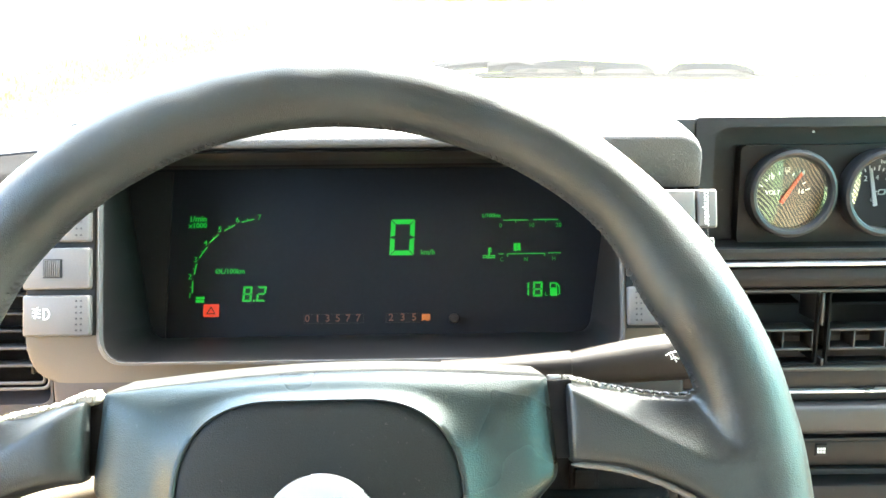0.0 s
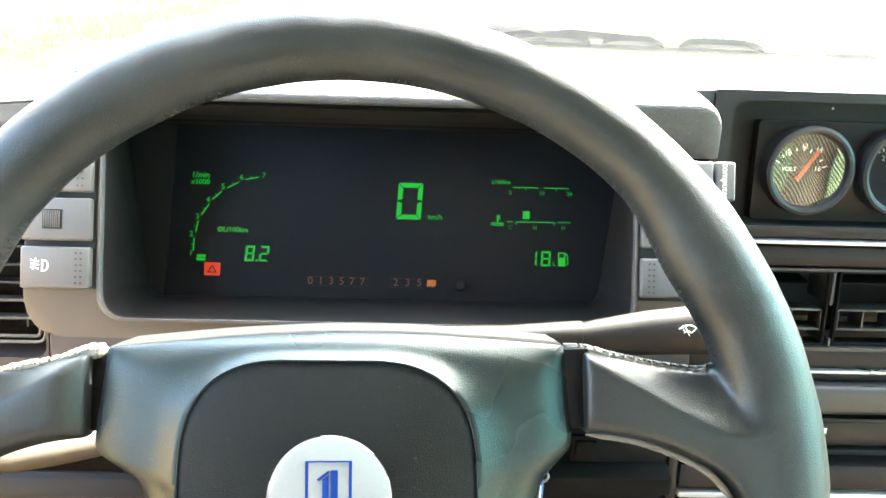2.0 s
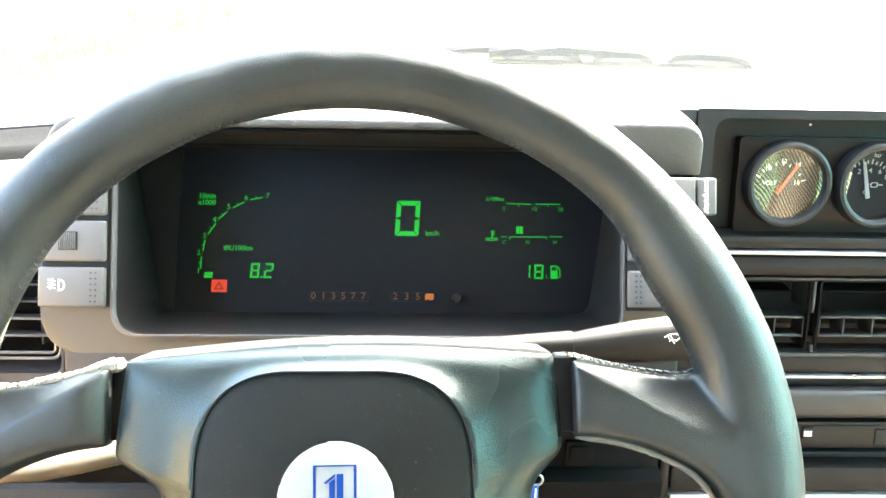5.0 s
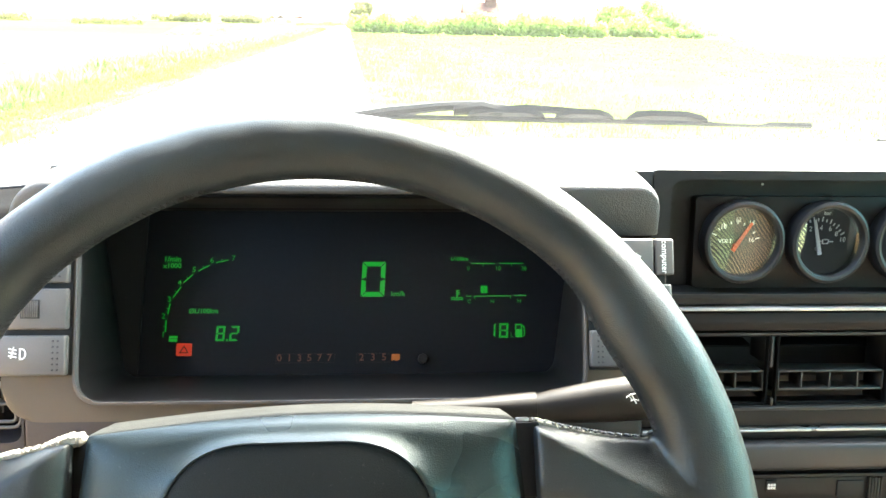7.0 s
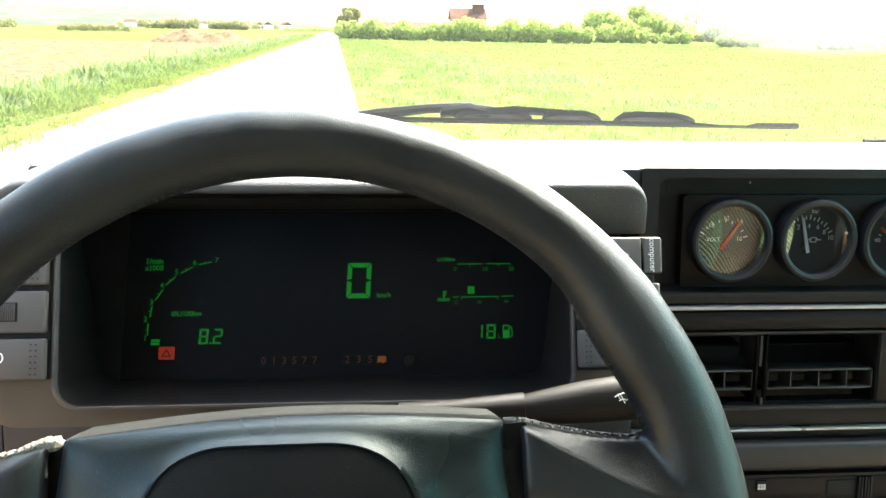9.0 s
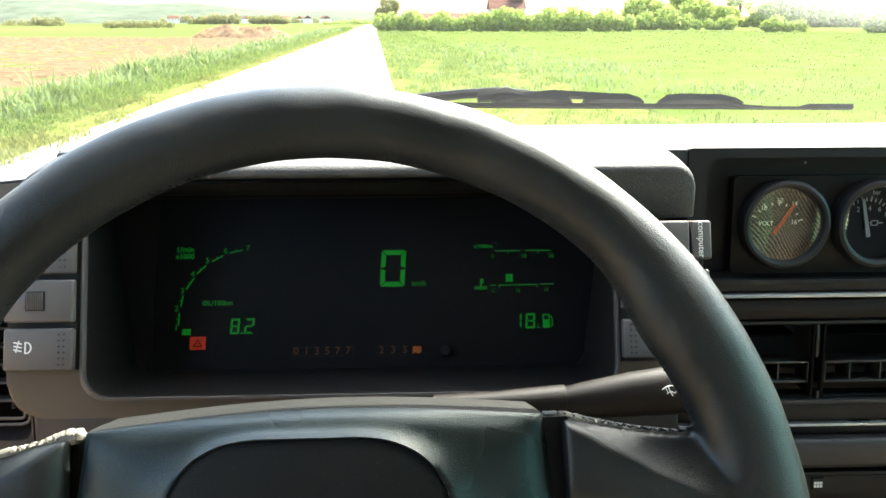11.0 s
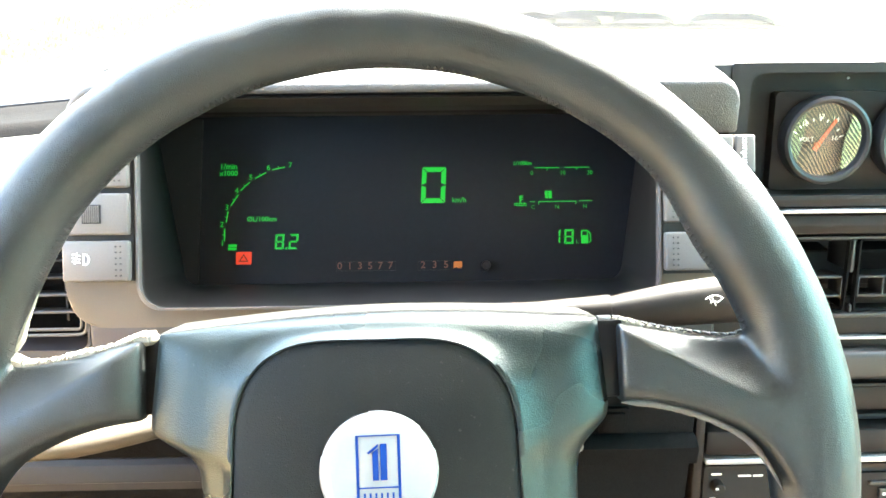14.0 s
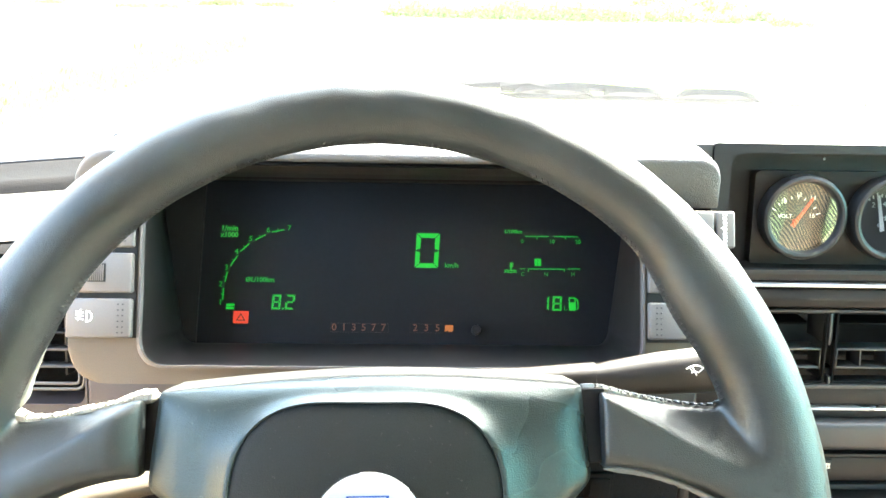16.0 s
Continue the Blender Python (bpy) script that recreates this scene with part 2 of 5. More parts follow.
def add(bm, other, m=None):
    """Joins a second bmesh into the first."""
    me = bpy.data.meshes.new("tmp")
    other.to_mesh(me)
    other.free()
    if m is not None:
        me.transform(m)
    bm.from_mesh(me)
    bpy.data.meshes.remove(me)
    return bm


def box(x0, x1, y0, y1, z0, z1, bevel=0.0, seg=2):
    bm = bmesh.new()
    bmesh.ops.create_cube(bm, size=1.0)
    for v in bm.verts:
        v.co = Vector(((x0 + x1) / 2 + v.co.x * (x1 - x0), (y0 + y1) / 2 + v.co.y * (y1 - y0), (z0 + z1) / 2 + v.co.z * (z1 - z0)))
    if bevel:
        bmesh.ops.bevel(bm, geom=bm.edges[:], offset=bevel, segments=seg, profile=0.5, affect="EDGES")
    return bm


def rounded(points, radii, steps=6):
    """A closed outline with each corner rounded by its radius."""
    out = []
    k = len(points)
    if not isinstance(radii, (list, tuple)):
        radii = [radii] * k
    for i in range(k):
        a, b, c = Vector(points[i - 1]), Vector(points[i]), Vector(points[(i + 1) % k])
        r = radii[i]
        if r <= 0:
            out.append((b.x, b.y))
            continue
        u, w = (a - b).normalized(), (c - b).normalized()
        ang = u.angle(w)
        d = min(r / math.tan(ang / 2), (a - b).length * 0.49, (c - b).length * 0.49)
        p, q = b + u * d, b + w * d
        for s in range(steps + 1):
            t = s / steps
            out.append(tuple(p * (1 - t) ** 2 + b * 2 * t * (1 - t) + q * t * t))
    return out


def prism(outline, n0, n1, bevel=0.0, seg=2):
    """An outline in x and y, made solid from z = n0 to n1."""
    bm = bmesh.new()
    lo = [bm.verts.new((x, y, n0)) for x, y in outline]
    hi = [bm.verts.new((x, y, n1)) for x, y in outline]
    bm.faces.new(lo[::-1])
    top = bm.faces.new(hi)
    for i in range(len(lo)):
        j = (i + 1) % len(lo)
        bm.faces.new((lo[i], lo[j], hi[j], hi[i]))
    if bevel:
        bmesh.ops.bevel(bm, geom=list(top.edges), offset=bevel, segments=seg, profile=0.5, affect="EDGES")
    return bm


def rings(loops, close_first=True, close_last=True):
    """A skin over closed loops of equal count."""
    bm = bmesh.new()
    vs = [[bm.verts.new(p) for p in loop] for loop in loops]
    k = len(vs[0])
    for a, b in zip(vs, vs[1:]):
        for i in range(k):
            j = (i + 1) % k
            bm.faces.new((a[i], a[j], b[j], b[i]))
    if close_first:
        bm.faces.new(vs[0][::-1])
    if close_last:
        bm.faces.new(vs[-1])
    return bm


def lathe(profile, count=48):
    """A turned form about z from (radius, height) pairs."""
    loops = [[(r * math.cos(2 * math.pi * i / count), r * math.sin(2 * math.pi * i / count), h) for i in range(count)] for r, h in profile]
    return rings(loops)


def frame_ring(outer, inner, n0, n1):
    """A flat frame between two outlines of equal count, with thickness."""
    bm = bmesh.new()
    o0, o1 = [bm.verts.new((x, y, n0)) for x, y in outer], [bm.verts.new((x, y, n1)) for x, y in outer]
    i0, i1 = [bm.verts.new((x, y, n0)) for x, y in inner], [bm.verts.new((x, y, n1)) for x, y in inner]
    k = len(outer)
    for a in range(k):
        b = (a + 1) % k
        bm.faces.new((o1[a], o1[b], i1[b], i1[a])); bm.faces.new((o0[b], o0[a], i0[a], i0[b]))
        bm.faces.new((o0[a], o0[b], o1[b], o1[a])); bm.faces.new((i0[b], i0[a], i1[a], i1[b]))
    return bm


def sweep(profile, x0, x1, bevel=0.0):
    """A (y, z) outline drawn out along x."""
    bm = bmesh.new()
    a = [bm.verts.new((x0, y, z)) for y, z in profile]
    b = [bm.verts.new((x1, y, z)) for y, z in profile]
    fa, fb = bm.faces.new(a[::-1]), bm.faces.new(b)
    for i in range(len(a)):
        j = (i + 1) % len(a)
        bm.faces.new((a[i], a[j], b[j], b[i]))
    if bevel:
        bmesh.ops.bevel(bm, geom=list(fa.edges) + list(fb.edges), offset=bevel, segments=3, profile=0.5, affect="EDGES")
    return bm


def tube(points, radius, count=10, taper=None):
    """A round rod along points."""
    pts = [Vector(p) for p in points]
    loops = []
    for i, p in enumerate(pts):
        d = (pts[min(i + 1, len(pts) - 1)] - pts[max(i - 1, 0)]).normalized()
        s = d.cross(Vector((0.0, 0.31, 0.95)))
        s = (s if s.length > 1e-4 else d.cross(Vector((1, 0, 0)))).normalized()
        t = d.cross(s)
        r = radius if taper is None else radius * taper[i]
        loops.append([p + (s * math.cos(2 * math.pi * k / count) + t * math.sin(2 * math.pi * k / count)) * r for k in range(count)])
    return rings(loops)


def words(text, size, bold=0.0, align="CENTER", shear=0.0):
    """Flat lettering as a bmesh, in x and y."""
    cu = bpy.data.curves.new("txt", "FONT")
    cu.body, cu.size, cu.align_x, cu.align_y = text, size, align, "CENTER"
    cu.offset, cu.shear, cu.resolution_u, cu.extrude = bold, shear, 3, 0.0001
    ob = new("txt", cu)
    me = bpy.data.meshes.new_from_object(ob.evaluated_get(bpy.context.evaluated_depsgraph_get()))
    bm = bmesh.new()
    bm.from_mesh(me)
    bpy.data.objects.remove(ob)
    bpy.data.curves.remove(cu)
    bpy.data.meshes.remove(me)
    return bm


def tilted(x, y, z, degrees):
    """The frame of a panel that faces the driver and leans back: x across, y up along it, z out of it."""
    return pose(x, y, z, 90 - degrees, 0, 0)


def at(u, v, n=0.0, turn=0.0):
    return pose(u, v, n, 0, 0, turn)

# ---- the car: shell that closes the place ----
def moved(bm, m):
    bmesh.ops.transform(bm, matrix=m, verts=bm.verts[:])
    return bm


def world_part(name, bm, material, parent, label="", sharp=35):
    """A part whose mesh was given in the world's axes."""
    moved(bm, parent.matrix_world.inverted())
    return part(name, bm, material, parent, label, sharp)


def settle():
    bpy.context.view_layer.update()


CAR_X0, CAR_X1, CAR_MID = -0.64, 1.02, 0.19     # inner faces of the doors


def shield_z(y):
    return 0.996 - 0.577 * (y - 0.93)


shell = thing("car", "dark painted car with pale cloth headlining", "car", pose(CAR_MID, 0, 0.3))
settle()
# roof: gently crowned panel over the cabin, a headlining under it
def roof_sheet(z0, lift, y0, y1, inset):
    bm = bmesh.new()
    grid = []
    for j in range(13):
        y = y0 + (y1 - y0) * j / 12
        row = []
        for i in range(15):
            s = -1 + 2 * i / 14
            row.append(bm.verts.new((CAR_MID + s * (0.72 - inset), y, z0 + lift * (1 - s ** 4) - 0.03 * ((j / 12 - 0.5) * 2) ** 2)))
        grid.append(row)
    for a, b in zip(grid, grid[1:]):
        for i in range(14):
            bm.faces.new((a[i], a[i + 1], b[i + 1], b[i]))
    return bm


world_part("roof", roof_sheet(1.352, 0.045, 0.335, -1.35, 0.0), PAINT, shell)
world_part("headlining", roof_sheet(1.335, 0.04, 0.335, -1.35, 0.01), LINING, shell, "pale cloth headlining")
for side, x in ((-1, CAR_X0), (1, CAR_X1)):
    out = x + side * 0.07
    world_part("door", box(min(x, out), max(x, out), -1.3, 0.95, 0.32, 0.95, 0.012), DOORCARD, shell)
    # unseen cap, added so that hub and rim reflect warm tan
    if side < 0:
        world_part("door_reflector", box(x - 0.05, x + 0.004, -0.42, 0.50, 0.952, 1.075, 0.012), DOORCARD, shell, "unseen tan cap on the driver's door, added as a reflector")
    top = CAR_MID + side * 0.70
    for y0, y1, ytop0, ytop1 in ((0.90, 1.0, 0.33, 0.39), (-0.78 if side < 0 else -0.62, -0.42 if side < 0 else -0.50, -0.76 if side < 0 else -0.62, -0.44 if side < 0 else -0.52), (-1.45, -1.2, -1.36, -1.2)):
        bm = bmesh.new()
        lo = [bm.verts.new((xx, yy, 0.94)) for xx, yy in ((x, y0), (out, y0), (out, y1), (x, y1))]
        hi = [bm.verts.new((xx, yy, 1.345)) for xx, yy in ((top - side * 0.03, ytop0), (top + side * 0.02, ytop0), (top + side * 0.02, ytop1), (top - side * 0.03, ytop1))]
        bm.faces.new(lo[::-1]); bm.faces.new(hi)
        for i in range(4):
            j = (i + 1) % 4
            bm.faces.new((lo[i], lo[j], hi[j], hi[i]))
        world_part("pillar", bm, PILLAR if side < 0 else LINING, shell)
# unseen panel, added to hide the rear window from the gauge glass
world_part("reflection_blocker", box(CAR_X1 - 0.03, CAR_X1 + 0.02, -1.35, -0.40, 0.40, 1.33, 0.01), BLACK, shell, "unseen black panel that darkens the gauge reflections")
world_part("rear_wall", box(CAR_X0, CAR_X1, -1.46, -1.40, 0.32, 0.98, 0.01), REAR, shell)
world_part("bulkhead", box(CAR_X0, CAR_X1, 0.90, 0.94, 0.32, 0.84, 0.005), BLACK, shell)
world_part("cabin_floor", box(CAR_X0, CAR_X1, -1.4, 0.92, 0.28, 0.32, 0.005), BLACK, shell)
# bonnet and scuttle, low in front of the windscreen
world_part("scuttle", sweep([(0.945, 0.890), (1.06, 0.880), (1.06, 0.84), (0.945, 0.84)], CAR_X0, CAR_X1, 0.004), BLACK, shell)
world_part("bonnet", sweep([(1.065, 0.875), (1.4, 0.805), (1.9, 0.70), (2.25, 0.61), (2.3, 0.45), (1.065, 0.45)], CAR_X0 - 0.03, CAR_X1 + 0.03, 0.02), PAINT, shell)

# windscreen: raked pane
y_lo, y_hi = 1.10, 0.340
me = bpy.data.meshes.new("windscreen")
me.from_pydata([(x, y, shield_z(y)) for x, y in ((CAR_X0, y_lo), (CAR_X1, y_lo), (CAR_MID + 0.69, y_hi), (CAR_MID - 0.69, y_hi))], [], [(0, 1, 2, 3)])
me.materials.append(SHIELD)
screen_pane = new("windscreen", me)
screen_pane.visible_shadow = False
tagged(screen_pane, "clear dusty car windscreen above the dashboard", "windscreen", kind="structure")

# green tinted panes in the passenger's door and the back
for name, pts in (("side_window", [(CAR_X1 + 0.03, -0.5, 0.945), (CAR_X1 + 0.03, 0.90, 0.945), (CAR_MID + 0.695, 0.34, 1.335), (CAR_MID + 0.695, -0.52, 1.335)]),
                  ("rear_side_window", [(CAR_X1 + 0.03, -1.2, 0.945), (CAR_X1 + 0.03, -0.62, 0.945), (CAR_MID + 0.695, -0.62, 1.335), (CAR_MID + 0.695, -1.2, 1.335)])):
    me = bpy.data.meshes.new(name)
    me.from_pydata(pts, [], [(3, 2, 1, 0)])
    me.materials.append(TINTED)
    pane = new(name, me)
    pane.visible_shadow = False
    tagged(pane, "green tinted glass pane in the car door", "car window", kind="structure")

# seats behind the wheel, out of sight but for their reflection
def car_seat(x, label, half, wings, cloth=VELOUR, edge=VELOUR_SIDE):
    s = thing("bucket_seat", label, "car seat", pose(x, -0.45, 0.32), "front seats")
    part("cushion", moved(box(-0.25, 0.25, 0.02, 0.50, 0.10, 0.32, 0.05, 4), pose(0, 0, 0, 4, 0, 0)), cloth, s)
    lean = pose(0, 0, 0.2, -16, 0, 0)
    part("backrest", moved(box(-half, half, -0.10, 0.02, 0.06, 0.66, 0.03, 4), lean), cloth, s)
    for side, wing in zip((-1, 1), wings):
        part("bolster", moved(box(side * (half + wing / 2) - wing / 2, side * (half + wing / 2) + wing / 2, -0.10, 0.05, 0.05, 0.62, 0.035, 4), lean), edge, s, "olive striped side bolster")
    part("headrest", moved(box(-half * 0.9, half * 0.9, -0.08, 0.02, 0.64, 0.92, 0.02, 3), lean), cloth, s)
    for side, wing in zip((-1, 1), wings):
        part("headrest_wing", moved(box(side * (half * 0.9 + wing / 2) - wing / 2, side * (half * 0.9 + wing / 2) + wing / 2, -0.08, 0.025, 0.65, 0.90, 0.02, 3), lean), edge, s, "olive striped wing")
    for side in (-0.05, 0.05):
        part("headrest_post", moved(tube([(side, -0.04, 0.62), (side, -0.04, 0.74)], 0.007, 8), lean), SILVER, s)
    return s


car_seat(-0.05, "brown striped velour driver seat, darkened to bounce less light", 0.16, (0.09, 0.09), VELOUR_DRIVER, VELOUR_DRIVER)
car_seat(0.612, "brown striped velour passenger seat", 0.076, (0.070, 0.006))

# ---- dashboard ----
G = tilted(0, 0.4735, 0.96, 7.5)                   # the centre panel's frame, x as in the world
dash = thing("dashboard", "dark grey car dashboard with padded top and centre stack", "dashboard", pose(0, 0.6, 0.9))
settle()
PANEL_TOP = 1.0287
top_profile = [(0.4865, 1.0232), (0.4815, 1.0250), (0.4835, 1.0280), (0.489, PANEL_TOP), (0.56, 1.0268), (0.66, 1.0195), (0.75, 1.0095), (0.952, 0.984), (0.952, 0.93), (0.56, 0.93), (0.56, 1.008), (0.512, 1.008), (0.512, 1.0222)]
world_part("dash_top", sweep(top_profile, -0.222, 1.0, 0.003), DASH, dash, "grained padded dash top")
# centre panel: face with a recessed tray for the gauges
world_part("centre_face", moved(prism(rounded([(0.1575, -0.030), (0.75, -0.030), (0.75, 0.0665), (0.1575, 0.0665)], 0.002), -0.034, -0.018), G), STACK, dash)
outer = rounded([(0.1575, -0.0150), (0.75, -0.0150), (0.75, 0.0690), (0.1575, 0.0690)], [0.002, 0.01, 0.01, 0.002], 5)
inner = rounded([(0.1690, -0.0125), (0.70, -0.0125), (0.70, 0.0630), (0.1690, 0.0630)], [0.002, 0.01, 0.01, 0.010], 5)
world_part("gauge_surround", moved(frame_ring(outer, inner, -0.020, 0.004), G), BLACK, dash)
# ribs between the tray and the vents
def bar(v0, v1, n0, n1, x0=0.158, x1=0.75, b=0.0015):
    return moved(box(x0, x1, v0, v1, n0, n1, b), G)


world_part("tray_sill", moved(sweep([(-0.0195, 0.003), (-0.0150, 0.004), (-0.0095, -0.014), (-0.0195, -0.016)], 0.1695, 0.70), G), STACK, dash)
world_part("trim_strip", bar(-0.0234, -0.0210, -0.01, 0.0065, b=0.0008), SILVER, dash, "thin satin metal strip")
world_part("shadow_gap", bar(-0.0208, -0.0190, -0.02, -0.002), BLACK, dash)
world_part("padded_rail", bar(-0.0385, -0.0236, -0.02, 0.006, b=0.006), STACK, dash)
world_part("vent_lip", bar(-0.0412, -0.0392, -0.02, 0.002, b=0.0006), DARK, dash)
world_part("duct_back", bar(-0.092, -0.041, -0.075, -0.07, x1=0.38), BLACK, dash)
world_part("lower_rail", bar(-0.0935, -0.0905, -0.02, 0.003, b=0.001), DARK, dash)
world_part("lower_panel", bar(-0.1062, -0.0938, -0.02, -0.001, b=0.001), STACK, dash)
world_part("ledge_strip", bar(-0.1085, -0.1064, -0.01, 0.003, b=0.0008), SILVER, dash, "thin satin metal strip")
world_part("ledge_gap", bar(-0.1148, -0.1086, -0.02, -0.001, b=0.001), STACK, dash)
world_part("ledge", moved(box(0.158, 0.75, -0.1345, -0.1149, -0.02, 0.010, 0.004, 3), G), DARK, dash)
world_part("recess_back", bar(-0.172, -0.1346, -0.035, -0.02), BLACK, dash)
world_part("control_face", bar(-0.1905, -0.1722, -0.03, 0.004, b=0.003), STACK, dash)
world_part("radio_strip", bar(-0.1958, -0.1915, -0.01, 0.006, b=0.001), SILVER, dash)
world_part("passenger_face", bar(-0.1905, -0.0400, -0.05, -0.005, x0=0.38), STACK, dash)
world_part("panel_return", moved(box(0.100, 0.1573, 0.0300, 0.0685, -0.03, 0.0036, 0.0015), G), BLACK, dash)
world_part("stack_cheek", moved(box(0.151, 0.158, -0.36, -0.03, -0.20, 0.002, 0.002), G), STACK, dash)
world_part("stack_below", moved(box(0.158, 0.40, -0.40, -0.262, -0.06, -0.01, 0.004), G), STACK, dash)

# centre air vents, each with louvres and fins
def air_vent(x0, x1, m, v0, v1, label, fins=4):
    v = thing("air_vent", label, "air vent", m @ at((x0 + x1) / 2, (v0 + v1) / 2), "dashboard air vents")
    w, h = (x1 - x0) / 2, (v1 - v0) / 2
    o = rounded([(-w, -h), (w, -h), (w, h), (-w, h)], 0.003, 3)
    i = rounded([(-w + .0012, -h + .0012), (w - .0012, -h + .0012), (w - .0012, h - .0012), (-w + .0012, h - .0012)], 0.002, 3)
    part("frame", frame_ring(o, i, -0.004, 0.0), SHADE_TRIM, v)
    for k, (q, deep, up) in enumerate(((0.45, -0.022, 8), (-0.06, -0.002, 0), (-0.58, -0.002, 0), (-0.78, -0.016, 0))):
        lv = moved(box(-w + .003, w - .003, -0.0009, 0.0009, -0.016, 0, 0.0006), at(0, q * h, deep) @ pose(0, 0, 0, up, 0, 0))
        part("louvre", lv, SHADE_TRIM if k in (0, 3) else DARK, v)
    # the tilting grille between the two bright louvres: end plates and fins
    for side in (-1, 1):
        part("end_plate", box(side * (w - 0.0028) - 0.0005, side * (w - 0.0028) + 0.0005, -0.58 * h, -0.06 * h, -0.018, -0.0015, 0.0004), DARK, v)
    for k in range(1, fins):
        x = -w + 2 * w * k / fins
        part("fin", box(x - .0006, x + .0006, -0.58 * h, -0.06 * h, -0.02, -0.003, 0.0004), DARK, v)
    return v


air_vent(0.1585, 0.2440, G, -0.0903, -0.0412, "dark plastic centre air vent with adjustable louvres")
air_vent(0.2495, 0.3290, G, -0.0903, -0.0412, "dark plastic centre air vent with adjustable louvres")
world_part("vent_post", moved(box(0.2442, 0.2464, -0.0635, -0.042, -0.03, 0.001, 0.0008), G), DARK, dash)
world_part("vent_post", moved(box(0.2458, 0.2478, -0.0903, -0.0850, -0.03, 0.002, 0.0006), G), DARK, dash)
world_part("vent_end", moved(box(0.3292, 0.38, -0.0935, -0.0405, -0.03, 0.0, 0.002), G), STACK, dash)

# heater slot with its small lit button
heater = thing("heater_control", "dark heater control panel with a small white button", "heater control", G @ at(0.29, -0.157, -0.012))
part("panel", box(-0.13, 0.13, -0.0085, 0.0085, -0.006, 0.0, 0.001), STACK, heater)
part("slot", box(-0.13, 0.13, -0.0145, -0.0105, -0.004, 0.002, 0.0005), BLACK, heater)
part("slot", box(-0.13, 0.13, 0.0090, 0.0115, -0.004, 0.001, 0.0005), BLACK, heater)
btn = part("button", box(-0.0365, -0.0285, -0.0012, 0.0075, 0, 0.002, 0.0006), BLACK, heater)
for i in range(3):
    for j in range(2):
        part("icon", box(-0.0356 + i * 0.0020, -0.0356 + i * 0.0020 + 0.0016, 0.0012 + j * 0.0022, 0.0012 + j * 0.0022 + 0.0018, 0.0019, 0.0023), BRIGHT, btn, "white printed square")
part("slider_track", box(0.016, 0.036, -0.0060, 0.0060, -0.001, 0.001, 0.0004), BLACK, heater)
for k in range(5):
    part("slider_rib", box(0.0385 + k * 0.0022, 0.0396 + k * 0.0022, -0.0085, 0.0085, 0, 0.003, 0.0004), DARK, heater)

# radio with its row of buttons
radio = thing("car_radio", "black car radio with small buttons and pale print", "car radio", G @ at(0.264, -0.227, 0.0))
part("body", box(-0.106, 0.095, -0.028, 0.0275, -0.12, 0.0, 0.002), BLACK, radio)
part("bezel", frame_ring(rounded([(-0.1055, -0.030), (0.096, -0.030), (0.096, 0.0290), (-0.1055, 0.0290)], 0.002, 2), rounded([(-0.1025, -0.027), (0.093, -0.027), (0.093, 0.0260), (-0.1025, 0.0260)], 0.002, 2), -0.002, 0.003), STACK, radio)
kn = part("knob", moved(lathe([(0.0001, 0), (0.0044, 0), (0.0042, 0.006), (0.0036, 0.0072), (0.0001, 0.0072)], 24), at(-0.0955, 0.0135, 0.0)), STACK, radio)
part("pointer", box(-0.0985, -0.0965, 0.0135, 0.0150, 0.0071, 0.0076), BRIGHT, kn)
for x0, x1, v in ((-0.0995, -0.0925, 0.0215), (-0.081, -0.072, 0.0200), (-0.0705, -0.064, 0.0200), (-0.0995, -0.0955, 0.003)):
    part("print", box(x0, x1, v - .0007, v + .0007, 0.0002, 0.0006), BRIGHT, radio, "pale printed bar")
part("maker_plate", box(-0.074, -0.050, -0.006, -0.001, 0.0002, 0.0008), GOLD, radio, "gold-coloured printed bar")
part("cassette_door", box(0.002, 0.062, -0.006, 0.022, 0, 0.003, 0.001), STACK, radio)
part("cassette_slot", box(-0.024, -0.002, -0.004, 0.018, 0.0001, 0.0006), SHADE_TRIM, radio)
part("rocker_key", box(0.008, 0.034, 0.0135, 0.0165, 0.003, 0.0055, 0.0008), DARK, radio)
for i in range(2):
    b = part("button", box(0.0155 + i * 0.0115, 0.0240 + i * 0.0115, 0.004, 0.0115, 0.003, 0.006, 0.0008), DARK, radio)
    for j in range(2):
        part("icon", box(0.0175 + i * 0.0115 + j * 0.0026, 0.0195 + i * 0.0115 + j * 0.0026, 0.0065, 0.0085, 0.0059, 0.0063), BRIGHT, b)
part("button", box(0.0385, 0.0560, 0.005, 0.0150, 0.003, 0.007, 0.0015), DARK, radio)

# ---- the three round gauges ----
plate = finish("gauge_plate", moved(prism(rounded([(0.1907, -0.0105), (0.375, -0.0105), (0.375, 0.0512), (0.1907, 0.0512)], 0.003, 4), -0.019, -0.009, 0.001), G), STACK)
tagged(plate, "matt black plate holding three round gauges", "gauge plate")


def turned(profile, count):
    """A turned ring, open at both ends of its profile."""
    return rings([[(r * math.cos(2 * math.pi * i / count), r * math.sin(2 * math.pi * i / count), h) for i in range(count)] for r, h in profile], False, False)


GAUGE_TIP = 1.5                                    # the gauges stand a little steeper than the panel


